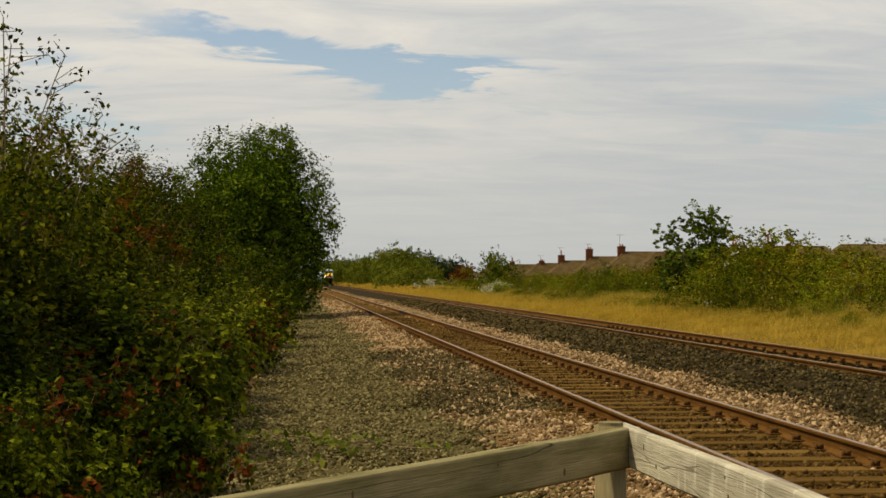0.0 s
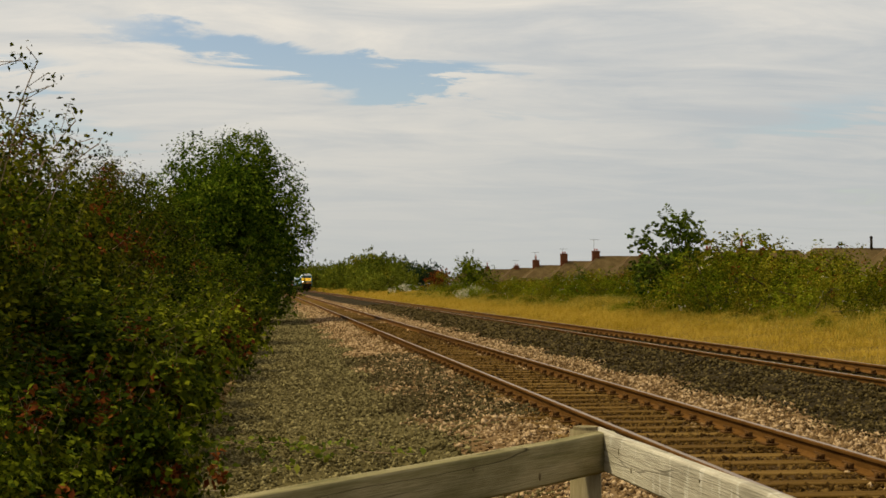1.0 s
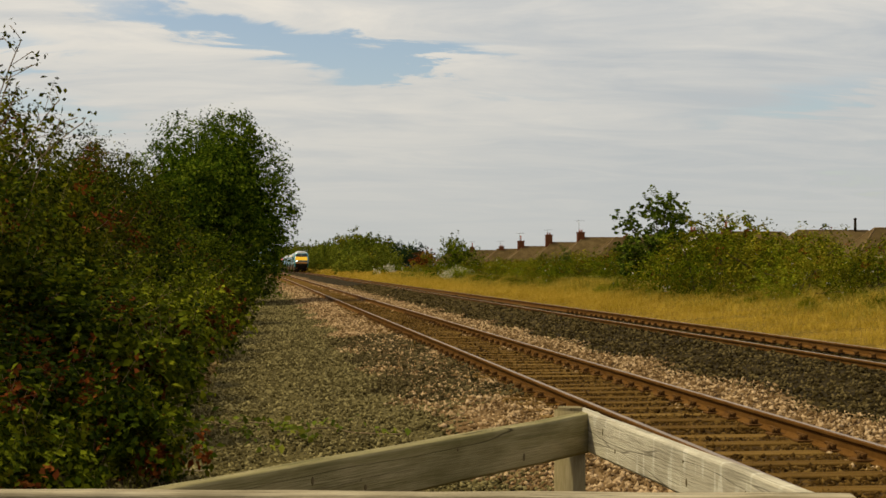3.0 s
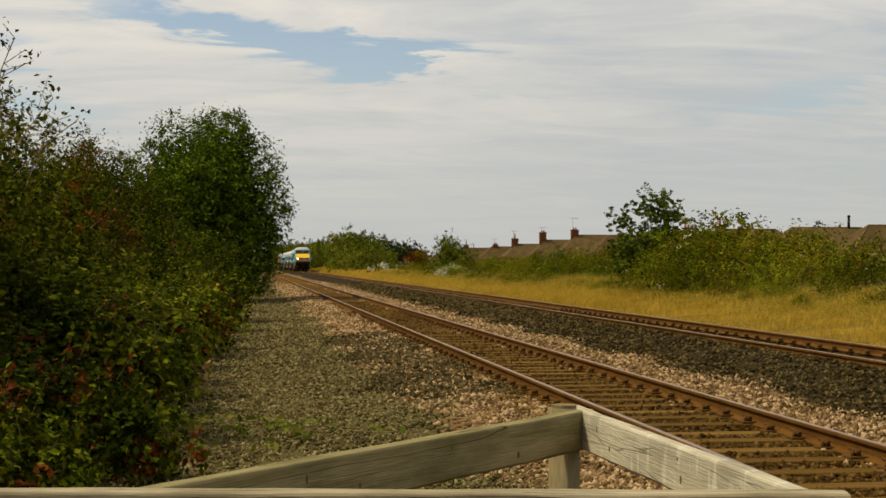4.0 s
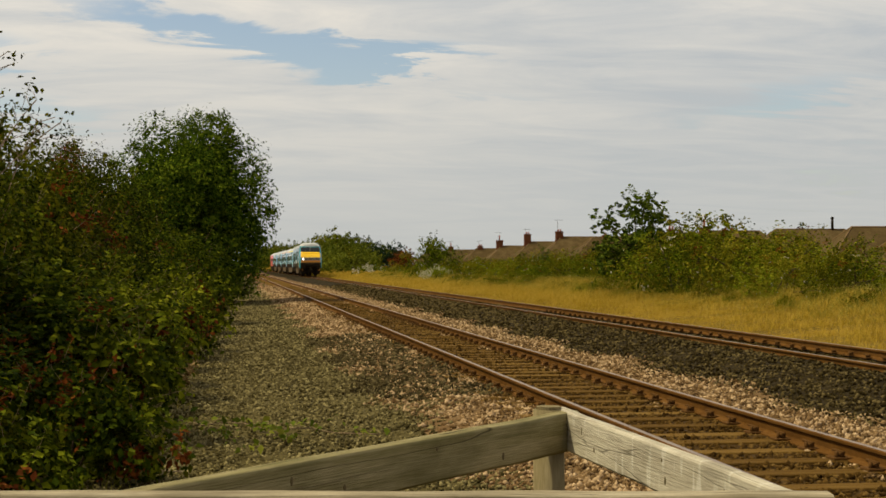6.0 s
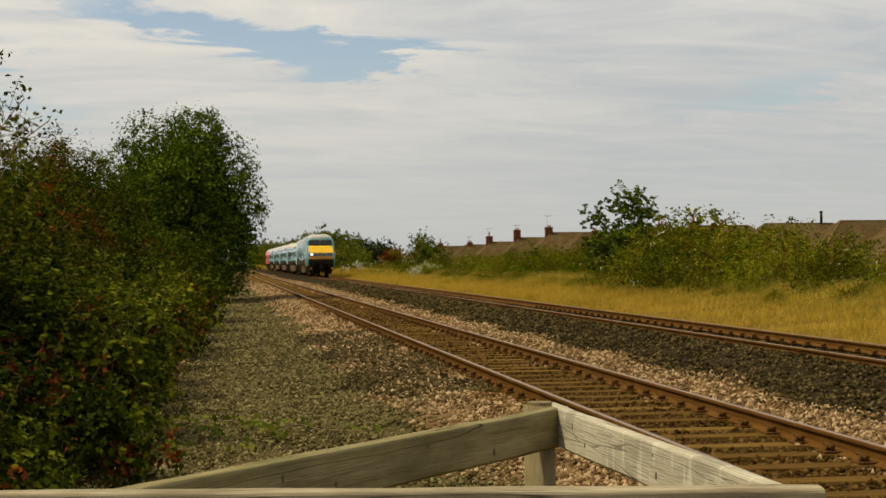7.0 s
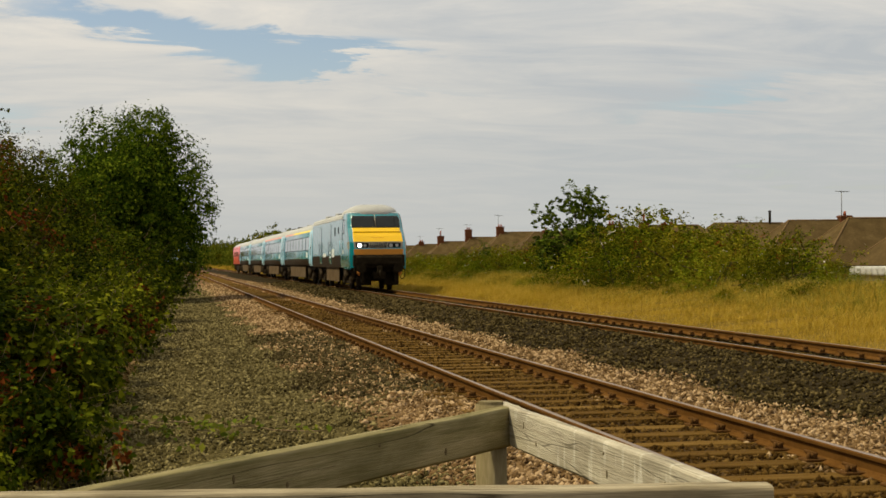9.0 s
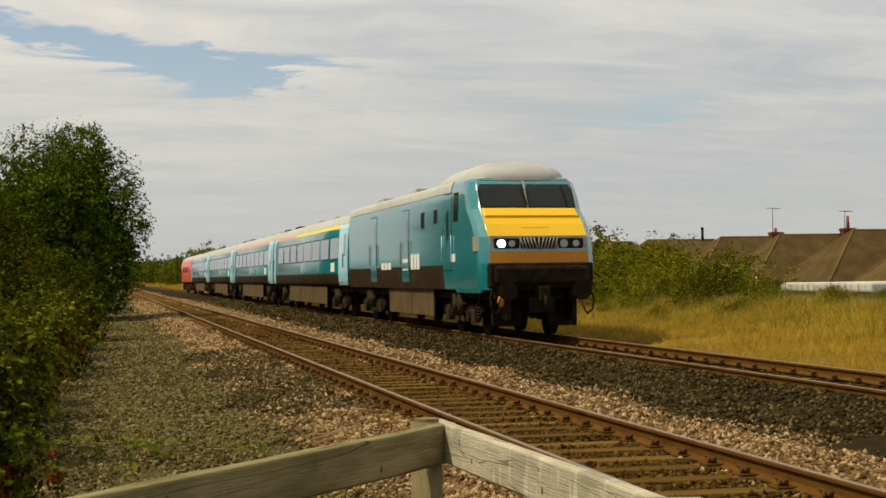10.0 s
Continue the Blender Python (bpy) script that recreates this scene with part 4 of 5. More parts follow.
def add_coach(y0, stripes, seed):
    """One passenger carriage, 22.6 m long, its front end at local y = 0."""
    rng = np.random.default_rng(seed)
    L = 22.6
    coach = tagged(new("passenger_coach"), "teal passenger coach with pale blue end doors and dark windows", "train carriage", "coaches of the train")
    part("body", shell(COACH, 0.0, L, None, [(1.40, 1), (3.26, 0), (9, 2)]), [P_TEAL, P_SOLE, P_ROOF], coach)
    for s in (-1, 1):
        bm = bmesh.new()
        side_panel(bm, s, 0.05, 2.05, 1.14, 3.30, 0.010, n=16)
        part("vestibule_panel", bm, P_PALE, coach, "pale blue panel round the end door")
        for y in (0.22, L - 0.97):
            bm = bmesh.new()
            side_panel(bm, s, y, y + 0.85, 1.16, 3.28, 0.018, n=16)
            d = part("door", bm, P_PALE, coach, "pale blue door at the coach end")
            bm = bmesh.new()
            side_panel(bm, s, y + .2, y + .62, 2.15, 2.95, 0.024, n=5)
            part("door_window", bm, P_GLASS, d)
            bm = bmesh.new()
            tube(bm, (s * (width_at(2.0) + .03), y + .72, 1.75), (s * (width_at(2.0) + .03), y + .72, 2.25), .018, n=6)
            part("handrail", bm, P_BLACK, d)
        for i in range(8):
            y = 2.15 + i * 2.36
            bm = bmesh.new()
            side_panel(bm, s, y - .04, y + 1.94, 2.06, 2.90, 0.003, n=3)
            w = part("window", bm, P_SEAL, coach)
            bm = bmesh.new()
            side_panel(bm, s, y, y + 1.90, 2.10, 2.86, 0.006, n=3)
            part("pane", bm, P_GLASS, w)
        for a, b, mat in stripes:
            bm = bmesh.new()
            side_panel(bm, s, a, b, 3.19, 3.30, 0.004, n=2)
            part("cantrail_stripe", bm, mat, coach)
        for a, b in ((5.6, 9.3), (9.4, 13.2), (13.3, 17.0)):
            bm = bmesh.new()
            box(bm, (s * 1.24 - .03, a, .38), (s * 1.24 + .03, b, 1.10), 0.02)
            part("skirt_panel", bm, P_SKIRT, coach, "dusty brown underframe panel")
    bm = bmesh.new()
    box(bm, (-1.15, .3, .88), (1.15, L - .3, 1.10), 0.02)
    box(bm, (-1.0, 6, .42), (1.0, 16.8, .9), 0.03)
    part("underframe", bm, P_BLACK, coach)
    for y in (3.3, L - 3.3):
        add_bogie(coach, y)
    for y in (-0.20, L):
        bm = bmesh.new()
        box(bm, (-.55, y, 1.05), (.55, y + .20, 3.25), 0.03)
        part("gangway", bm, P_BLACK, coach)
        for s in (-1, 1):
            bm = bmesh.new()
            tube(bm, (s * .87, y, 1.05), (s * .87, y + .2, 1.05), .2, n=14)
            part("buffer", bm, P_BLACK, coach)
    for y, l in ((1.2, 1.6), (4.4, .5), (8.5, .5), (13.0, .5), (L - 3.0, 1.8)):
        bm = bmesh.new()
        box(bm, (-.42, y, 3.78), (.42, y + l, 3.88), 0.03)
        part("roof_vent", bm, P_BLACK if l > 1 else P_ROOF, coach)
    bars = bmesh.new()
    side_panel(bars, -1, 3.0, 3.9, 1.62, 1.95, 0.005, n=1)
    part("lettering_bar", bars, P_WHITE, coach)
    coach["offset"] = y0
    return coach


# outline of the cab end: height, half width of the body, half width of the front, distance of the front from the buffers
CAB = [(1.08, 1.33, 1.13, .36), (1.40, 1.365, 1.15, .38), (1.68, 1.372, 1.165, .40), (1.97, 1.37, 1.17, .44), (2.28, 1.365, 1.17, .52), (2.60, 1.365, 1.165, .80),
       (2.96, 1.36, 1.158, 1.26), (3.30, 1.345, 1.152, 1.46), (3.62, 1.305, 1.145, 1.67), (3.70, 1.25, 1.08, 1.78), (3.79, .95, .80, 2.15), (3.87, .58, .46, 2.6), (3.905, .25, .2, 3.0), (3.91, .05, .04, 3.3)]
CABZ = [c[0] for c in CAB]


def front_y(z):
    return float(np.interp(z, CABZ, [c[3] for c in CAB]))


def front_w(z):
    return float(np.interp(z, CABZ, [c[2] for c in CAB]))


VAN = [(c[1], c[0]) for c in CAB]


def front_panel(bm, z0, z1, xa=-1.0, xb=1.0, out=0.006, n=3, deep=0.03):
    """A panel on the cab front between two heights; xa and xb in shares of its half width."""
    zs = np.linspace(z0, z1, n + 1)
    a = [[bm.verts.new((front_w(z) * k, front_y(z) - out, z)) for z in zs] for k in (xa, xb)]
    b = [[bm.verts.new((front_w(z) * k, front_y(z) - out + deep, z)) for z in zs] for k in (xa, xb)]
    for i in range(n):
        bm.faces.new((a[0][i], a[1][i], a[1][i + 1], a[0][i + 1]))
    for k in (0, 1):
        for i in range(n):
            bm.faces.new((a[k][i], b[k][i], b[k][i + 1], a[k][i + 1]))
    for i in (0, n):
        bm.faces.new((a[0][i], a[1][i], b[1][i], b[0][i]))


def add_driving_van():
    L = 18.5
    van = tagged(new("driving_van"), "teal driving van with a yellow cab front and one lit headlight", "train carriage")
    bm = bmesh.new()
    rows = []
    for z, w, f, y in CAB:
        half = [(w, L), (w, 4.2), (w, y + .95), (w - .004, y + .55), (w - .035, y + .20), (f + .02, y + .03), (f, y)]
        rows.append([bm.verts.new((-x, yy, z)) for x, yy in half] + [bm.verts.new((x, yy, z)) for x, yy in half[::-1]])
    for k, (a, b) in enumerate(zip(rows, rows[1:])):
        zc = (CAB[k][0] + CAB[k + 1][0]) / 2
        for i in range(len(a) - 1):
            front = i == 6
            f = bm.faces.new((a[i], a[i + 1], b[i + 1], b[i]))
            f.smooth = i not in (4, 8)
            if zc > 3.66:
                f.material_index = 2
            # the side's brown row above the solebar stands for a dark reflection
            elif zc < 1.68 and (front or (i in (0, 12) and zc < 1.6)):
                f.material_index = 1
            else:
                f.material_index = 0
    bm.faces.new([bm.verts.new(v.co) for v in [r[0] for r in rows] + [r[-1] for r in rows[::-1]]])
    part("body", bm, [P_TEAL, P_SOLE, P_ROOF], van)
    roof = bmesh.new()
    prof = [(1.338, 3.46), (1.312, 3.625), (1.258, 3.706), (.958, 3.797), (.58, 3.878), (.25, 3.913), (0, 3.92)]
    full = [(-x, z) for x, z in prof] + [(x, z) for x, z in prof[-2::-1]]
    ra = [roof.verts.new((x, 3.4, z)) for x, z in full]
    rb = [roof.verts.new((x, L, z)) for x, z in full]
    for i in range(len(full) - 1):
        roof.faces.new((ra[i], ra[i + 1], rb[i + 1], rb[i])).smooth = True
    part("roof", roof, P_ROOF, van, "pale grey roof")
    dome = bmesh.new()
    rings = []
    for t in np.linspace(0, 1, 9):
        k = math.sqrt(max(0.0, 1 - t ** 2.3))
        rings.append([dome.verts.new((1.22 * k * math.copysign(abs(math.cos(a)) ** .62, math.cos(a)), 2.85 + (1.18 if math.sin(a) < 0 else 4.4) * k * math.copysign(abs(math.sin(a)) ** .62, math.sin(a)), 3.64 + .54 * t)) for a in np.linspace(0, 2 * math.pi, 40, endpoint=False)])
    for a, b in zip(rings[:-1], rings[1:-1]):
        for i in range(40):
            dome.faces.new((a[i], a[(i + 1) % 40], b[(i + 1) % 40], b[i])).smooth = True
    dome.faces.new(rings[-2]).smooth = True
    bmesh.ops.delete(dome, geom=rings[-1], context="VERTS")
    part("roof_dome", dome, P_ROOF, van, "rounded pale grey cab roof")
    for name, z0, z1, mat, out, lab in (("soiled_panel", 1.68, 1.955, P_YELLOWDIRTSHADE, .008, "soiled orange-yellow lower panel, darkened as shade"),
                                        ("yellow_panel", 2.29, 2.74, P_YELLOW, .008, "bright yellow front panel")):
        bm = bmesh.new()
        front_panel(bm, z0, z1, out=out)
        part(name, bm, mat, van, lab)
    bm = bmesh.new()
    a = [(-1, 2.735, .0), (1, 2.735, .0), (1, 2.79, .085), (-1, 2.79, .085), (1, 2.95, .07), (-1, 2.95, .07), (1, 2.972, .0), (-1, 2.972, .0)]
    v = [bm.verts.new((s * (front_w(z) - (.06 if o > .02 else .02)), front_y(z) - o, z)) for s, z, o in a]
    for q in ((0, 1, 2, 3), (3, 2, 4, 5), (5, 4, 6, 7)):
        bm.faces.new([v[i] for i in q])
    bm.faces.new((v[0], v[3], v[5], v[7]))
    bm.faces.new((v[1], v[6], v[4], v[2]))
    part("ledge", bm, P_YELLOW, van)
    bm = bmesh.new()
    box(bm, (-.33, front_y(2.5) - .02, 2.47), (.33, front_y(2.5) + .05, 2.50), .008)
    part("lettering_bar", bm, P_YELLOWDIRTSHADE, van)
    # windscreen
    bm = bmesh.new()
    front_panel(bm, 2.975, 3.685, -1.0, 1.0, .005)
    seal = part("windscreen", bm, P_SEAL, van, "dark raked windscreen in two panes")
    for xa, xb in ((-.965, -.035), (.035, .965)):
        bm = bmesh.new()
        front_panel(bm, 3.01, 3.645, xa, xb, .010)
        part("pane", bm, P_SCREEN, seal)
    for xa, xb in ((-.02, -.10), (.90, .84)):
        bm = bmesh.new()
        tube(bm, (xa * 1.05, front_y(3.03) - .04, 3.03), (xb * 1.05, front_y(3.55) - .04, 3.55), .011, n=6)
        part("wiper", bm, P_SEAL, seal)
    bm = bmesh.new()
    tube(bm, (-.012, front_y(2.98) - .02, 2.98), (-.012, front_y(3.66) - .02, 3.66), .022, n=6)
    part("centre_pillar", bm, P_GREY, seal)
    # light band that wraps round the corners
    bm = bmesh.new()
    w, y0 = 1.17, front_y(2.12)
    plan = [(-1.395, y0 + .62), (-1.39, y0 + .38), (-1.22, y0 + .10), (-1.14, y0 - .015), (1.14, y0 - .015), (1.22, y0 + .10), (1.39, y0 + .38), (1.395, y0 + .62)]
    lo = [bm.verts.new((x, y - .02, 1.965)) for x, y in plan]
    hi = [bm.verts.new((x, y + .03, 2.305)) for x, y in plan]
    for i in range(len(plan) - 1):
        bm.faces.new((lo[i], lo[i + 1], hi[i + 1], hi[i]))
    bm.faces.new(lo)
    bm.faces.new(hi[::-1])
    band = part("light_band", bm, P_GREY, van, "grey band with lamps and louvres")
    yb = y0 - .02
    for s in (-1, 1):
        bm = bmesh.new()
        box(bm, (s * .76 - .30, yb - .015, 2.0), (s * .76 + .30, yb + .03, 2.25), .03)
        part("lamp_recess", bm, P_SEAL, band)
        for o, mat, nm, r in ((s * .76 - .13 if s < 0 else s * .76 - .17, P_LAMP if s < 0 else P_LENS, "headlight", .092), (s * .76 + .12, P_LENS, "marker_light", .075)):
            bm = bmesh.new()
            tube(bm, (o, yb - .035, 2.125), (o, yb + .01, 2.125), r, n=24)
            part(nm, bm, mat, band, "lit white headlight" if mat is P_LAMP else "")
    bm = bmesh.new()
    box(bm, (-.43, yb - .008, 1.99), (.43, yb + .02, 2.265), .01)
    part("grille_recess", bm, P_SEAL, band)
    for i in range(11):
        x = -.40 + i * .08
        lean = -.05 if x > 0.02 else .05 if x < -.02 else 0
        bm = bmesh.new()
        tube(bm, (x + lean * .8, yb - .02, 1.995), (x - lean * .8, yb - .012, 2.262), .017, n=6)
        part("louvre", bm, P_GREY, band)
    # buffer beam, buffers, coupling, plough
    bm = bmesh.new()
    box(bm, (-1.22, .22, 1.12), (1.22, .9, 1.69), .05)
    box(bm, (-1.12, .12, 1.2), (1.12, .3, 1.62), .08)
    part("buffer_beam", bm, P_BLACK, van)
    for s in (-1, 1):
        bm = bmesh.new()
        tube(bm, (s * .87, -.02, 1.06), (s * .87, .05, 1.06), .225, .21, n=22)
        tube(bm, (s * .87, .05, 1.06), (s * .87, .62, 1.06), .14, n=16)
        box(bm, (s * .87 - .22, .25, .86), (s * .87 + .22, .45, 1.3), .03)
        part("buffer", bm, P_BLACK, van, "black oval-headed buffer")
        bm = bmesh.new()
        box(bm, (s * .66 - .36, .84, .24), (s * .66 + .36, .92, .9), .03)
        box(bm, (s * .78 - .06, .3, .4), (s * .78 + .06, 1.1, 1.1), .02)
        part("plough", bm, P_BLACK, van)
        bm = bmesh.new()
        p = [(s * 1.15, .3, 1.1), (s * 1.22, .22, .85), (s * 1.18, .2, .62), (s * 1.05, .22, .52), (s * .98, .28, .7)]
        for a, b in zip(p, p[1:]):
            tube(bm, a, b, .022, n=6)
        part("brake_hose", bm, P_BLACK, van)
        bm = bmesh.new()
        tube(bm, (s * .98, .22, .70), (s * .92, .20, .95), .05, n=8)
        tube(bm, (s * 1.04, .22, .78), (s * 1.0, .20, .93), .035, n=8)
        part("hose_cock", bm, P_ORANGE, van, "orange brake pipe cock")
        bm = bmesh.new()
        box(bm, (s * 1.30 - .035, front_y(1.4) + .28, 1.0), (s * 1.30 + .035, 3.0, 1.35), .02)
        part("valance", bm, P_TEAL, van)
    bm = bmesh.new()
    box(bm, (-.13, -.02, .82), (.13, .4, 1.16), .03)
    tube(bm, (0, -.05, .95), (0, -.03, .55), .04, n=8)
    box(bm, (-.3, .25, .55), (.3, .4, .9), .03)
    part("coupling", bm, P_BLACK, van)
    # side fittings
    for s in (-1, 1):
        for y0, y1, z0, z1 in ((3.32, 4.12, 1.55, 3.42), (8.4, 9.35, 1.25, 3.25), (13.3, 14.3, 1.25, 3.25)):
            bm = bmesh.new()
            side_panel(bm, s, y0 - .02, y1 + .02, z0 - .02, z1 + .02, 0.004, VAN, 16)
            frame_ob = part("door", bm, P_SEAL, van)
            bm = bmesh.new()
            side_panel(bm, s, y0, y1, z0, z1, 0.009, VAN, 16)
            part("door_leaf", bm, P_TEAL, frame_ob)
            bm = bmesh.new()
            side_panel(bm, s, y0 + .25, y1 - .3, 2.3, 3.0, 0.014, VAN, 6)
            part("door_window", bm, P_GLASS, frame_ob)
            for yy in (y0 - .10, y1 + .10):
                bm = bmesh.new()
                tube(bm, (s * (width_at(1.6, VAN) + .03), yy, 1.75), (s * (width_at(2.5, VAN) + .035), yy, 2.4), .012, n=6)
                part("handrail", bm, P_SEAL if y0 > 5 else P_PALE, frame_ob)
            bm = bmesh.new()
            box(bm, (s * 1.22 - .03, y0 - .1, 3.44), (s * 1.22 + .03, y1 + .1, 3.48), .01)
            part("rain_strip", bm, P_SEAL, frame_ob)
        bm = bmesh.new()
        side_panel(bm, s, 2.62, 3.12, 2.72, 3.42, 0.004, VAN, 3)
        wn = part("cab_side_window", bm, P_SEAL, van)
        bm = bmesh.new()
        side_panel(bm, s, 2.68, 3.06, 2.78, 3.36, 0.008, VAN, 3)
        part("pane", bm, P_GLASS, wn)
        for y0, z0, z1 in ((4.85, 2.75, 3.1), (6.4, 2.68, 3.1)):
            bm = bmesh.new()
            side_panel(bm, s, y0, y0 + .42, z0, z1, 0.006, VAN, 1)
            part("air_vent", bm, P_SEAL, van)
        for y0, y1, z0, z1 in ((7.0, 8.2, 1.60, 2.02), (8.5, 9.3, 1.58, 1.90), (11.0, 12.6, 1.62, 1.82), (2.9, 3.4, 1.75, 1.95)):
            for k in range(3):
                a = y0 + (y1 - y0) * k / 3
                bm = bmesh.new()
                side_panel(bm, s, a, a + (y1 - y0) * .26, z0, z1, 0.010, VAN, 1)
                part("lettering_bar", bm, P_WHITE, van)
        for y0, y1 in ((5.9, 8.6), (8.7, 11.9)):
            bm = bmesh.new()
            box(bm, (s * 1.22 - .03, y0, .36), (s * 1.22 + .03, y1, 1.10), .02)
            part("skirt_panel", bm, P_SKIRT, van, "dusty brown underframe panel")
    bm = bmesh.new()
    box(bm, (-1.1, .6, .85), (1.1, L - .2, 1.12), .02)
    box(bm, (-1.0, 6, .4), (1.0, 11.8, .9), .02)
    part("underframe", bm, P_BLACK, van)
    for y in (3.35, L - 3.2):
        add_bogie(van, y)
    for y in (9.5, 14.5):
        bm = bmesh.new()
        box(bm, (-.9, y, 3.72), (-.2, y + 1.0, 3.93), .03)
        part("roof_vent", bm, P_ROOF, van)
    bm = bmesh.new()
    box(bm, (-.55, L, 1.05), (.55, L + .22, 3.25), .03)
    part("gangway", bm, P_BLACK, van)
    van["offset"] = 0.0
    return van


def add_locomotive(y0):
    L = 19.4
    loco = tagged(new("diesel_locomotive"), "red diesel locomotive with a grey roof at the train's tail", "locomotive")
    prof = [(1.25, 1.0), (1.34, 1.15), (1.34, 2.9), (1.24, 3.3), (.95, 3.62), (.5, 3.8), (0, 3.84)]
    bm = bmesh.new()
    full = [(-x, z) for x, z in prof] + [(x, z) for x, z in prof[-2::-1]]
    rows = []
    for y, s in ((0.3, .9), (1.0, .98), (1.8, 1), (L - 1.8, 1), (L - 1.0, .98), (L - .3, .9)):
        k = 0.85 if s < .95 else 1
        rows.append([bm.verts.new((x * s, y + (0.9 * max(0, z - 2.2) * (1 if y < 5 else -1) if s < .95 else 0), 1 + (z - 1) * (s if s > .95 else .93))) for x, z in full])
    for a, b in zip(rows, rows[1:]):
        for i in range(len(full) - 1):
            f = bm.faces.new((a[i], a[i + 1], b[i + 1], b[i]))
            zc = (full[i][1] + full[i + 1][1]) / 2
            f.material_index = 1 if zc < 1.12 else 2 if zc > 3.4 else 0
            f.smooth = True
        bm.faces.new((a[0], b[0], b[-1], a[-1])).material_index = 1
    bm.faces.new(rows[0])
    bm.faces.new(rows[-1])
    part("body", bm, [P_RED, P_SOLE, P_ROOF], loco)
    profile = [(1.34, 1.0), (1.34, 2.9), (1.24, 3.3)]
    for s in (-1, 1):
        for y in (2.0, L - 2.7):
            bm = bmesh.new()
            side_panel(bm, s, y, y + .7, 1.4, 3.0, .006, profile, 2)
            part("door", bm, P_SEAL, loco)
        for y in (4.2, 7.0, 9.8, 12.6):
            bm = bmesh.new()
            side_panel(bm, s, y, y + 1.9, 2.1, 3.1, .006, profile, 2)
            part("grille", bm, P_SOLE, loco)
    bm = bmesh.new()
    box(bm, (-1.1, .5, .6), (1.1, L - .5, 1.05), .03)
    box(bm, (-1.15, 6.5, .3), (1.15, 12.5, .9), .05)
    part("underframe", bm, P_BLACK, loco)
    for y in (3.4, L - 3.4):
        add_bogie(loco, y)
    loco["offset"] = y0
    return loco


cars = [add_driving_van()]
cars.append(add_coach(18.83, [(.1, 14.5, P_STRIPE_Y), (14.6, 22.4, P_STRIPE_R)], 1))
for i in range(3):
    cars.append(add_coach(18.83 + 23.0 * (i + 1), [(.1, 22.4, P_STRIPE_R)] if i == 0 else [], 2 + i))
cars.append(add_locomotive(18.83 + 92.0))

# ---- trees and bushes of the far distance ----
small = make_tree("tree", 211, 4.4, 4.5, 0.8, 7600, 0.17, L_SMALL, 60, 0.8, 48, 0.2)
tagged(place(small, 19.2, 68, 0.5, 0, (1.14, 1.14, 0.92)), "small leafy tree with gaps in its crown on the bank", "tree")
sapling = make_bush("sapling", 212, 2.6, 2.6, 2.9, 4200, 0.10, L_SMALL, 8, 0.35, [], 0.3, 22)
for i, (x, y, w, h, z) in enumerate(((21, 64.8, .72, .72, .6), (21, 59.3, .5, .52, .6), (21.2, 62, .45, .45, .6), (20.5, 72.5, .6, .65, .5), (18.2, 84, .55, .7, .5))):
    ob = place(sapling, x, y, z, 0, (w, w, h)) if i == 0 else again(sapling, x, y, z, 40 * y, (w, w, h))
    tagged(ob, "young green sapling standing out of the bank scrub", "tree", "saplings on the bank")
spray = make_bush("spreading_bush", 321, 4.6, 4.6, 3.4, 5200, 0.16, L_BANK, 90, 1.0, [], 0.28, 26)
tagged(place(spray, 16.7, 121, 0.3), "green bush with upright shoots on the railway bank", "bush")
FARB = [make_bush("far_bush", 330 + i, 9.0, 12.0, 6.0, 5000, 0.40, L_FAR, 30, 0.8, [(L_BANKOLIVE, .1)], 0.3, 34) for i in range(2)]
for i, (x, y, s, h) in enumerate([(16.5, 205, .75, .6), (17.5, 222, .8, .85), (19, 240, 1.0, 1.12), (18.5, 262, 1.0, 1.25), (20, 285, 1.1, 1.2), (18, 320, 1.0, 1.15), (17.5, 360, 1.0, 1.2), (16.5, 410, 1.0, 1.3), (16, 470, 1.1, 1.4), (16, 540, 1.2, 1.5), (17, 640, 1.4, 1.6), (18, 760, 1.6, 1.7),
                                  (15.2, 232, .55, .5), (15.2, 300, .6, .6), (15.5, 380, .6, .7), (-10, 520, 1.3, 1.3), (-11, 640, 1.5, 1.5), (-12, 800, 1.8, 1.6)]):
    put(FARB, i, "rounded green thicket far along the line", "bush", "thickets along the line", x, y, 0.0, 60 * i, (s, s, h))
DARKB = make_tree("dark_tree", 341, 9, 7.0, 1.2, 5000, 0.4, L_DARK, 60, 1.0, 30)
for i, (x, y, s) in enumerate([(37, 430, 1.0), (41, 425, 1.15), (45, 430, 1.0), (49, 440, 1.05), (33, 440, .9), (53, 450, .8)]):
    ob = place(DARKB, x, y, 0, 0, (s, s, s)) if i == 0 else again(DARKB, x, y, 0, 70 * i, (s, s, s))
    tagged(ob, "dark green tree in a far row", "tree", "far dark trees")
redb = make_bush("russet_bush", 351, 4.5, 4.5, 3.4, 3200, 0.2, L_RUSSET, 30, .6, [(L_BANKOLIVE, .4)], .3, 24)
tagged(place(redb, 22.5, 190, .3), "reddish-brown bush behind the bank", "bush")
bloom = make_bush("flowering_bush", 361, 4.2, 6.0, 1.5, 4200, 0.12, L_BANK, 10, .3, [(L_BLOOM, .3)], .3, 26)
tagged(place(bloom, 15.9, 112, .25, 0, (.8, .8, .75)), "low bush covered in pale cream blossom", "bush", "flowering bushes")
tagged(again(bloom, 16.2, 170, .25, 30, (.9, 1, .9)), "low bush covered in pale cream blossom", "bush", "flowering bushes")
spire = make_tree("dark_conifer", 371, 3, 12, 1.5, 2500, .4, L_DARK, 20, .6, 30)
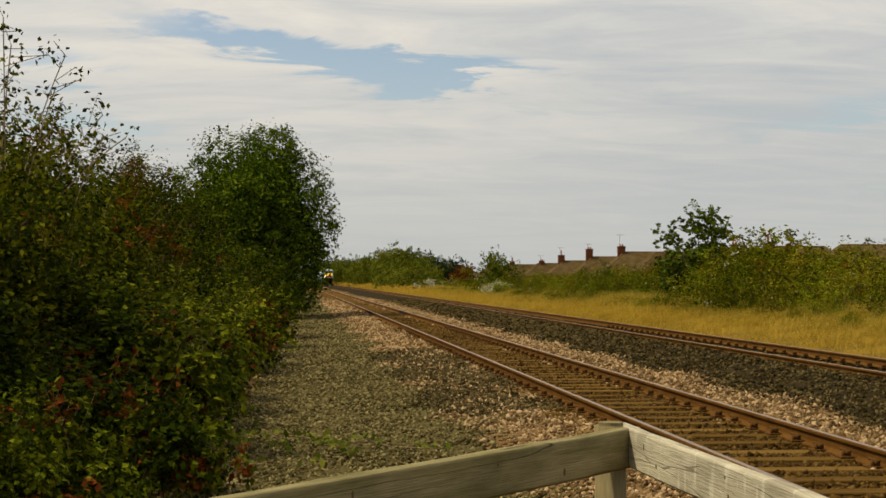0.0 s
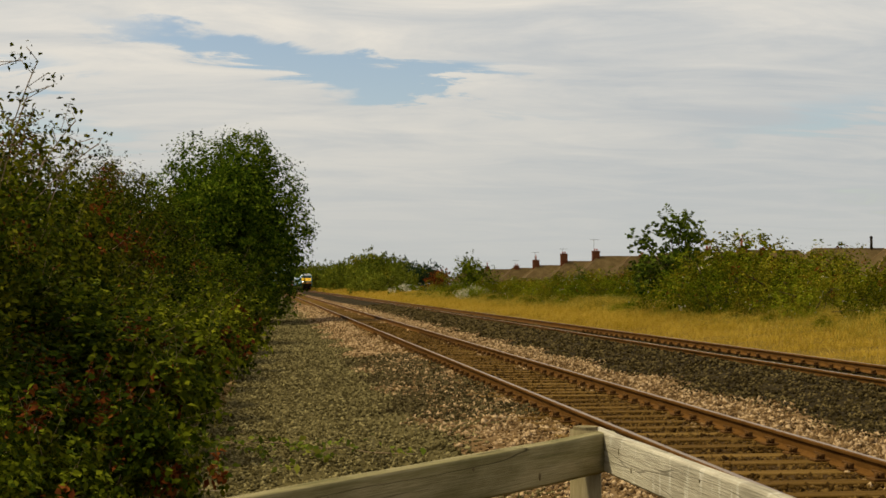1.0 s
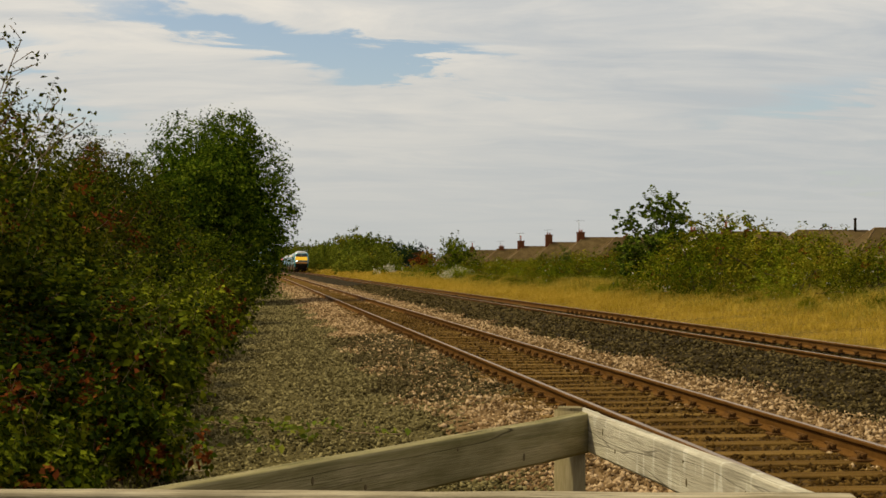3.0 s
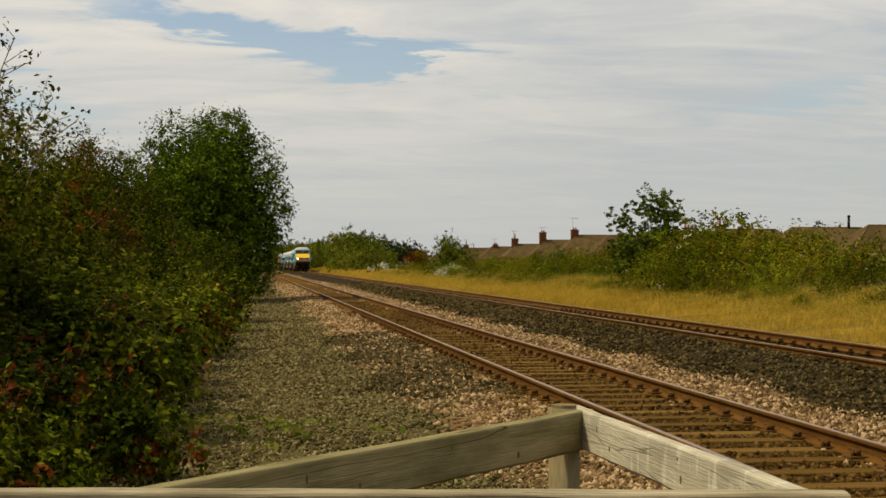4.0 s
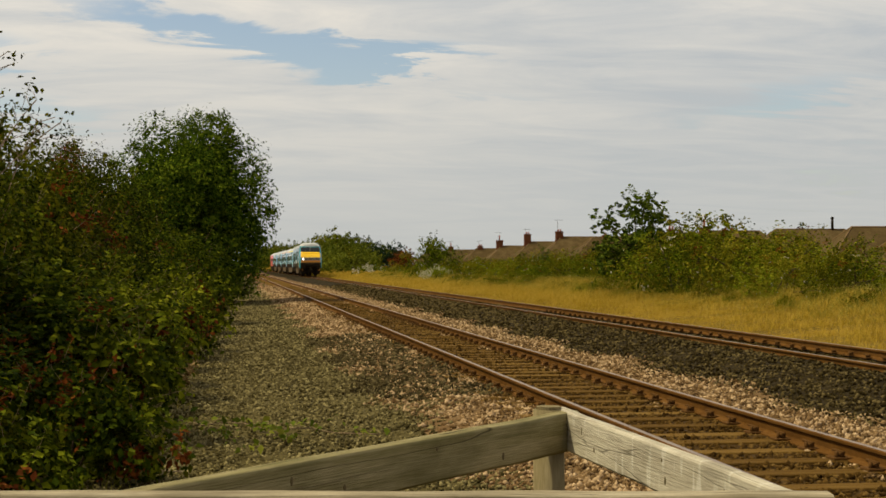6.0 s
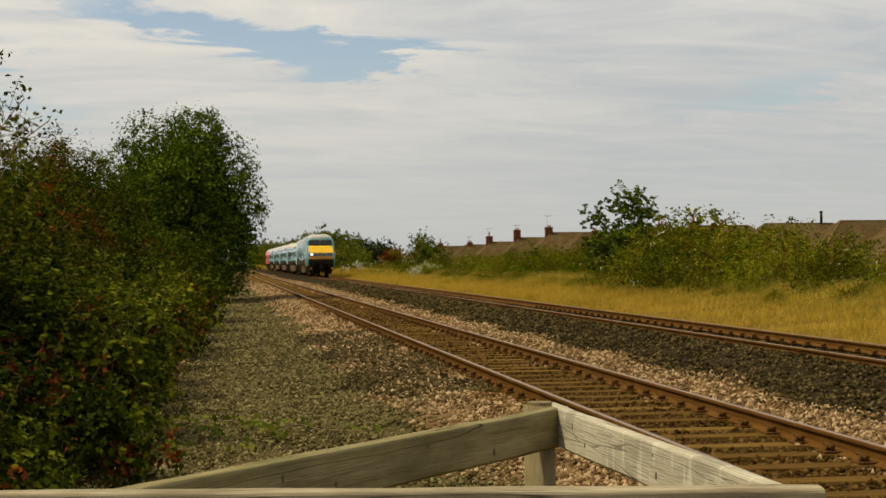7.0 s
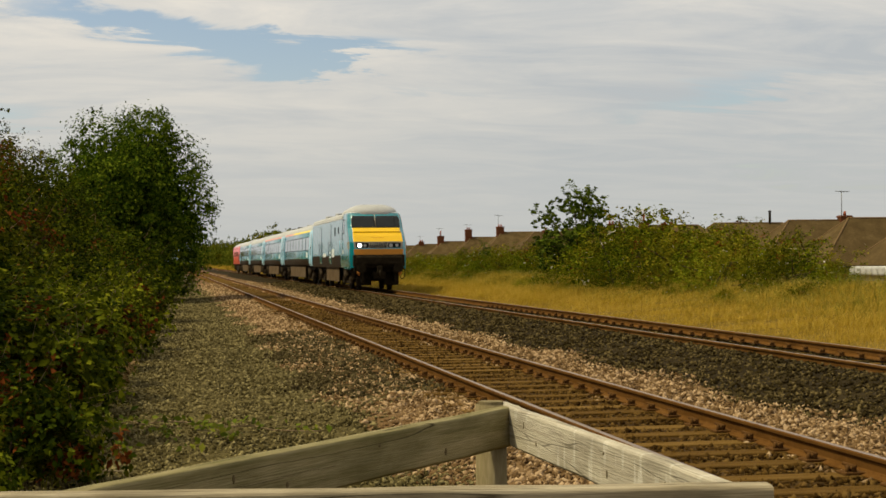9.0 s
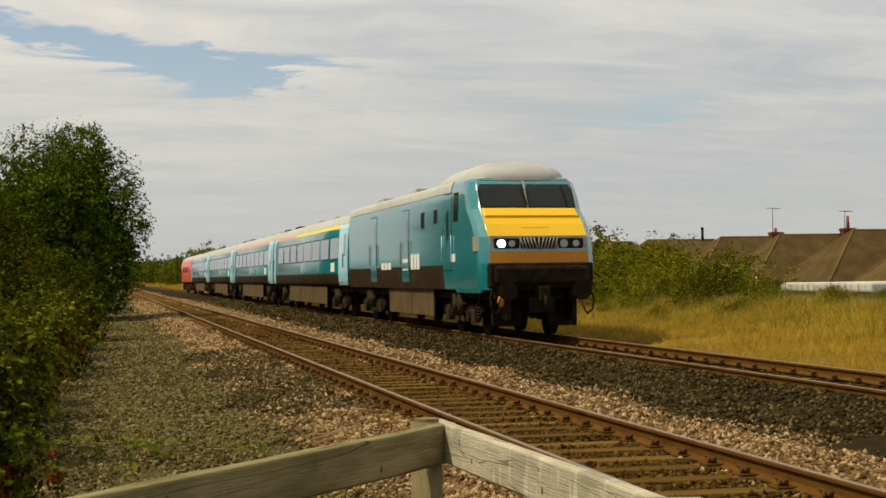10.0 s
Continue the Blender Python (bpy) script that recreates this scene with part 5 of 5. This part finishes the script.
tagged(place(spire, 13.6, 660, 0), "narrow dark conifer far along the line", "tree")

# ---- houses ----
M_TILE = material("brown_roof_tiles", [(0.046, 0.030, 0.012), (0.08, 0.053, 0.021), (0.12, 0.082, 0.036)], 0.85, 0.8, 7, 0.5, per_object=0.15, depth=0.05)
M_RIDGE = material("orange_brown_ridge_tiles", [(0.12, 0.075, 0.035), (0.18, 0.115, 0.055)], 0.85, 1.5, 10, 0.2)
M_BRICK = material("red_chimney_brick", [(0.07, 0.023, 0.01), (0.125, 0.045, 0.02), (0.17, 0.07, 0.036)], 0.9, 2.0, 14, 0.3)
M_RENDER = material("pale_house_render", [(0.42, 0.38, 0.30), (0.55, 0.51, 0.42)], 0.9, 1.0, 10, 0.1)
M_POT = material("terracotta_pot", [(0.25, 0.07, 0.04), (0.36, 0.12, 0.07)], 0.85, 3, 20, 0.1)
M_ALU = material("grey_aerial_metal", [(0.10, 0.10, 0.10), (0.22, 0.22, 0.21)], 0.5, 5, 40, 0, metal=0.7)
M_PVC = material("white_window_frame", [(0.65, 0.65, 0.62), (0.78, 0.78, 0.75)], 0.5, 4, 30, 0)
M_ROOFWHITE = material("white_corrugated_roof", [(0.26, 0.255, 0.235), (0.42, 0.415, 0.39), (0.58, 0.57, 0.54)], 0.6, 0.8, 8, 0.2)


def bungalow(x, y, ridge, length, run, drop, stack=None, flue=None, aerial=0):
    """A hipped bungalow: its ridge runs along x from (x, y). stack: (place along the ridge, height of the pots)."""
    house = tagged(new("bungalow"), "brown hipped-roof bungalow with a brick chimney behind the bank" if stack else "brown hipped-roof bungalow behind the bank", "house", "row of bungalows")
    base, eave = -1.0, ridge - drop
    x0, x1, y0, y1 = x - run, x + length + run, y - run, y + run
    bm = bmesh.new()
    box(bm, (x0 + .4, y0 + .4, base), (x1 - .4, y1 - .4, eave), 0.02)
    part("wall", bm, M_RENDER, house)
    bm = bmesh.new()
    v = [bm.verts.new(p) for p in ((x0, y0, eave), (x1, y0, eave), (x1, y1, eave), (x0, y1, eave), (x, y, ridge), (x + length, y, ridge))]
    w = [bm.verts.new((q.co.x, q.co.y, q.co.z - .12)) for q in v[:4]]
    for q in ((0, 1, 5, 4), (1, 2, 5), (2, 3, 4, 5), (3, 0, 4)):
        bm.faces.new([v[i] for i in q])
    for i in range(4):
        bm.faces.new((v[i], v[(i + 1) % 4], w[(i + 1) % 4], w[i]))
    bm.faces.new(w)
    roof = part("roof", bm, M_TILE, house)
    for a, b in (((x, y, ridge), (x + length, y, ridge)), ((x0, y0, eave), (x, y, ridge)), ((x0, y1, eave), (x, y, ridge)), ((x1, y0, eave), (x + length, y, ridge))):
        bm = bmesh.new()
        tube(bm, a, b, .075, n=6)
        part("ridge_tile", bm, M_RIDGE, roof)
    for k in range(3):
        xx = x0 + 1.6 + k * (x1 - x0 - 4.6) / 2
        bm = bmesh.new()
        box(bm, (xx, y0 + .36, base + .95), (xx + 1.4, y0 + .44, base + 2.1), .02)
        wn = part("window", bm, M_PVC, house)
        bm = bmesh.new()
        box(bm, (xx + .08, y0 + .35, base + 1.03), (xx + 1.32, y0 + .39, base + 2.02), .01)
        part("pane", bm, P_GLASS, wn)
    if stack:
        at, height, pots, wide = stack
        sx = x + at
        bm = bmesh.new()
        box(bm, (sx - wide / 2, y - .4, ridge - .9), (sx + wide / 2, y + .4, ridge + height), .03)
        box(bm, (sx - wide / 2 - .07, y - .47, ridge + height - .22), (sx + wide / 2 + .07, y + .47, ridge + height - .06), .02)
        ch = part("chimney", bm, M_BRICK, house, "red brick chimney stack")
        for k in range(pots):
            px = sx + (k - (pots - 1) / 2) * .42
            bm = bmesh.new()
            tube(bm, (px, y, ridge + height), (px, y, ridge + height + (1.1 if wide > 1.17 and pots == 1 else .4)), .15, .12, 10)
            part("chimney_pot", bm, M_POT, ch)
        if aerial:
            ax = sx - .3
            bm = bmesh.new()
            tube(bm, (ax, y, ridge + .2), (ax, y, ridge + height + aerial), .035, n=6)
            tube(bm, (ax - .5, y - .3, ridge + height + aerial), (ax + .8, y + .5, ridge + height + aerial), .03, n=6)
            for k in range(6):
                q = Vector((ax - .5, y - .3, ridge + height + aerial)).lerp(Vector((ax + .8, y + .5, ridge + height + aerial)), k / 5)
                tube(bm, q + Vector((.2, -.25, 0)), q + Vector((-.2, .25, 0)), .022, n=5)
            part("aerial", bm, M_ALU, house)
    if flue:
        bm = bmesh.new()
        tube(bm, (x + flue, y, ridge - .2), (x + flue, y, ridge + 1.15), .15, .13, 10)
        tube(bm, (x + flue, y, ridge + 1.15), (x + flue, y, ridge + 1.35), .2, .12, 10)
        part("flue", bm, P_BLACK, house)


bungalow(58, 106, 4.78, 9.0, 4.4, 4.0, (7.5, .7, 1, .9), None, 1.6)
bungalow(58, 119, 4.80, 7.6, 4.4, 4.0, (6.6, .55, 1, 1.2), None, 1.5)
bungalow(58, 131.5, 4.95, 6.8, 4.4, 4.0, (5.7, .45, 1, 1.15), None, 2.3)
bungalow(58, 151, 5.2, 7.8, 3.8, 3.4, None, 6.4)
bungalow(58, 172, 5.5, 6, 3.8, 3.3, (-1.0, .4, 1, 1.2), None, 1.5)
bungalow(58, 192, 5.7, 6, 3.8, 3.3, (1.0, .5, 2, .9), None, 1.2)
bungalow(58, 212, 5.9, 7, 3.8, 3.3)
bungalow(58, 231, 5.9, 7, 4.0, 3.4, (2.0, .3, 1, .9))
bungalow(58, 254, 6.35, 9, 4.0, 3.4, (-.4, .95, 2, 1.3), None, 2.0)
bungalow(58, 281, 5.9, 8, 4.0, 3.4, (-.6, 1.5, 2, 1.3), None, .9)
bungalow(58, 312, 5.5, 8, 4.0, 3.4, (-.4, 1.2, 1, 1.4), None, 1.6)
bungalow(58, 345, 5.3, 8, 4.0, 3.4, (1.0, .6, 2, 1.2), None, 1.2)
bungalow(58, 385, 5.4, 8, 4.0, 3.4, (0, .8, 1, 1.2), None, 1.4)
bungalow(58, 430, 5.6, 8, 4.0, 3.4, (0, .8, 1, 1.2), None, 1.4)
bungalow(57, 93, 4.3, 8, 4.3, 3.8)


def build_garage():
    shed = tagged(new("garage"), "low garage with a white corrugated roof behind the bank", "garage")
    bm = bmesh.new()
    box(bm, (30.1, 53.2, -1.0), (35.0, 60.6, .62), .02)
    part("wall", bm, M_RENDER, shed)
    for i in range(15):
        y = 52.9 + i * .54
        bm = bmesh.new()
        box(bm, (29.7, y, .62), (35.4, y + .52, 1.02), .09)
        part("roof_sheet", bm, M_ROOFWHITE, shed)


build_garage()


# ---- grass verge ----
def build_grass(name, label, count, xs, ys, height, mat, seed, width=0.016):
    rng = np.random.default_rng(seed)
    y = ys[0] * (ys[1] / ys[0]) ** rng.uniform(0, 1, count)
    x = rng.uniform(xs[0], xs[1], count)
    # tufts
    x += 0.22 * np.sin(y * 2.3 + x * 3.1) + rng.normal(0, .1, count)
    z = np.interp(x, [a for a, b in SECTION], [b for a, b in SECTION]) - 0.02
    clump = 0.75 + 0.35 * np.sin(x * 1.9 + 0.7 * y) * np.sin(y * 0.83 + 1.3 * x)
    edge = np.clip((x - xs[0] + .25) / 1.2, .25, 1)
    h = height * clump * edge * rng.uniform(.45, 1.25, count)
    far = 1 + np.maximum(0, y - 25) * 0.018
    a = rng.uniform(0, 2 * np.pi, count)
    lean = rng.normal(0, .46, (count, 2)) * h[:, None]
    w = (width * far)[:, None]
    side = np.stack([np.cos(a), np.sin(a), 0 * a], 1) * w / 2
    p = np.stack([x, y, z], 1)
    tip = p + np.stack([lean[:, 0] + .12 * h, lean[:, 1], h], 1)
    mid = p + np.stack([lean[:, 0] * .3, lean[:, 1] * .3, h * .55], 1)
    v = np.stack([p, mid - side * .8, tip, mid + side * .8], 1).reshape(-1, 3)
    i = np.arange(count)[:, None] * 4
    f = np.concatenate([i + [0, 3, 1], i + [1, 3, 2]], 1).reshape(-1, 3)
    tagged(part(name, mesh_from(name, v, f, mat)), label, "grass", kind="stuff")


build_grass("dry_grass", "tall dry golden grass on the verge", 165000, (11.7, 16.9), (18, 230), .36, M_GRASS, 41, .0075)
build_grass("green_grass", "green grass mixed in below the scrub", 34000, (13.6, 17.6), (18, 160), .46, M_GRASSGREEN, 42, .011)
build_grass("far_grass", "dry golden grass far along the line", 16000, (12.0, 17), (200, 600), .6, M_GRASS, 43, .03)
build_grass("hedge_grass", "wisps of green grass along the hedge foot", 5000, (-1.6, -.75), (9, 60), .22, M_GRASSGREEN, 44, .010)

# ---- distant hills ----
# the haze of distance is painted into the hills' pale blue
M_HILL = material("hazy_blue_hill", [(0.20, 0.26, 0.31), (0.25, 0.31, 0.36)], 1.0, 0.002, 0.02, 0, spec=0.0)


def build_hills():
    bm = bmesh.new()
    rng = np.random.default_rng(9)
    pts = np.linspace(-2500, 2500, 60)
    lo, hi = [], []
    for i, x in enumerate(pts):
        h = 70 + 45 * math.sin(i * .37 + 1.2) + 25 * math.sin(i * .91) + rng.normal(0, 4) - 60 * max(0, (x - 90) / 160)
        lo.append(bm.verts.new((x, 4300, -5)))
        hi.append(bm.verts.new((x, 4420, max(4, h * .75))))
    for i in range(len(pts) - 1):
        bm.faces.new((lo[i], lo[i + 1], hi[i + 1], hi[i]))
    tagged(part("far_hills", bm, M_HILL), "low hazy blue hills on the horizon", "hills", kind="structure")


build_hills()

# ---- runner of weeds and dead stems on the path ----
L_WEED = leaf_material("weed_leaf", [(0.04, 0.06, 0.006), (0.10, 0.13, 0.012), (0.24, 0.23, 0.03)])
M_STRAW = material("dead_straw_stem", [(0.28, 0.20, 0.10), (0.42, 0.33, 0.19)], 0.9, 5, 40, 0.1)


def build_runner():
    rng = np.random.default_rng(51)
    top = tagged(new("bramble_runner"), "trailing bramble shoot with small leaves across the gravel", "plant")
    path = [Vector((-.95 + .22 * i, 16.6 - .18 * i + .12 * math.sin(i * 1.7), CESS_Z + .05 + .03 * abs(math.sin(i * 2.1)))) for i in range(12)]
    bm = bmesh.new()
    for a, b in zip(path, path[1:]):
        tube(bm, a, b, .007, n=5)
    part("stem", bm, M_TWIG, top)
    pts = np.array([tuple(path[i].lerp(path[i + 1], t)) for i in range(11) for t in rng.uniform(0, 1, 6)]) + rng.normal(0, .05, (66, 3))
    pts[:, 2] = CESS_Z + .06 + np.abs(rng.normal(0, .05, 66))
    v, f = leaf_arrays(pts, np.tile([0, -.3, .6], (66, 1)), .10, rng=rng)
    part("foliage", mesh_from("foliage", v, f, L_WEED), None, top)
    for x, y, n in ((-.1, 14.9, 26), (.35, 15.3, 22), (.55, 14.5, 18), (-.55, 15.6, 26), (-.5, 13.8, 20), (.15, 13.9, 12)):
        weed = tagged(new("weed"), "small green weed growing through gravel", "plant", "weeds in the gravel")
        q = np.stack([rng.normal(x, .09, n), rng.normal(y, .12, n), CESS_Z + .05 + np.abs(rng.normal(0, .05, n))], 1)
        v, f = leaf_arrays(q, np.tile([0, 0, .5], (n, 1)), .085, rng=rng)
        part("foliage", mesh_from("foliage", v, f, L_WEED), None, weed)
    for pts in ([(-1.15, 12.9, .0), (-.9, 12.5, .06), (-.62, 12.4, .07), (-.4, 12.6, .02)], [(-1.7, 17.5, .55), (-1.3, 17.2, .8), (-.95, 17.1, .85)]):
        bm = bmesh.new()
        p = [Vector((x, y, CESS_Z + z)) for x, y, z in pts]
        for a, b in zip(p, p[1:]):
            tube(bm, a, b, .008, n=5)
        tagged(part("dead_stem", bm, M_STRAW), "bleached dead stem arching from the hedge", "plant")


build_runner()

# ---- long bare shoots above the hedge ----
def build_shoots():
    rng = np.random.default_rng(61)
    for i, (x, y, z, dx, dz) in enumerate([(-2.85, 15, 2.5, -.03, 1.58), (-2.7, 15, 2.4, .43, 1.3), (-2.6, 14.8, 2.4, .27, .95), (-2.3, 15, 2.3, .63, .58), (-2.2, 15.2, 2.2, .29, .7), (-2.6, 15.1, 2.4, .25, .75), (-2.9, 15, 2.5, .1, 1.3), (-2.45, 15.4, 2.4, .5, .75)]):
        sh = tagged(new("briar_shoot"), "long thin briar shoot with sparse leaves above the hedge", "plant", "shoots above the hedge")
        p = [Vector((x + dx * t, y, z + dz * (t * 1.25 - .25 * t * t))) for t in np.linspace(0, 1, 9)]
        bm = bmesh.new()
        for a, b in zip(p, p[1:]):
            tube(bm, a, b, .006, n=5)
        tw = []
        for k in range(2, 9):
            q = p[k] + Vector((rng.normal(0, .16), rng.normal(0, .1), rng.uniform(.0, .18)))
            tube(bm, p[k], q, .004, n=4)
            tw.append(q)
        tagged(part("twig", bm, M_TWIG, sh), kind="stuff")
        pts = np.array([tuple(q) for q in p[1:] + tw * 5 + p[3:] * 2]) + rng.normal(0, .05, (len(p) - 1 + 5 * len(tw) + 2 * len(p[3:]), 3))
        v, f = leaf_arrays(pts, rng.normal(0, 1, pts.shape), .06, rng=rng)
        part("foliage", mesh_from("foliage", v, f, L_OLIVE), None, sh)


build_shoots()

# ---- fly ----
FLY_AT = (0.2146, 1.4801, 1.5776)
fly = tagged(new("fly"), "small dark fly on the wing", "insect")
bm = bmesh.new()
bmesh.ops.create_icosphere(bm, subdivisions=2, radius=.0012, matrix=Matrix.Diagonal((.9, 2.0, .8, 1)))
part("body", bm, P_BLACK, fly)
for s in (-1, 1):
    bm = bmesh.new()
    v = [bm.verts.new(q) for q in ((0, .0008, .0006), (s * .0022, -.0012, .0010), (s * .0026, -.0026, .0010), (s * .0006, -.0018, .0008))]
    bm.faces.new(v)
    part("wing", bm, P_SEAL, fly)


def motions():
    # the train comes on at an even 36.6 m/s
    for car in cars:
        y = 31.6 + car["offset"]
        walk(car, [(t, pose(TRAIN_X, y + 36.6 * (10 - t), FAR_Z)) for t in (0.0, 2.5, 5.0, 7.5, 10.0)])
    # a fly crosses close before the camera
    walk(fly, [(0.0, pose(-1.6, 2.2, 1.9)), (5.30, pose(-1.6, 2.2, 1.9)), (5.43, pose(-0.65, 1.9, 1.72)), (5.5, pose(*FLY_AT, 0, 10, -80)), (5.57, pose(1.1, 1.2, 1.5)), (5.8, pose(2.6, 0.4, 1.6)), (10.0, pose(2.6, 0.4, 1.6))])


motions()
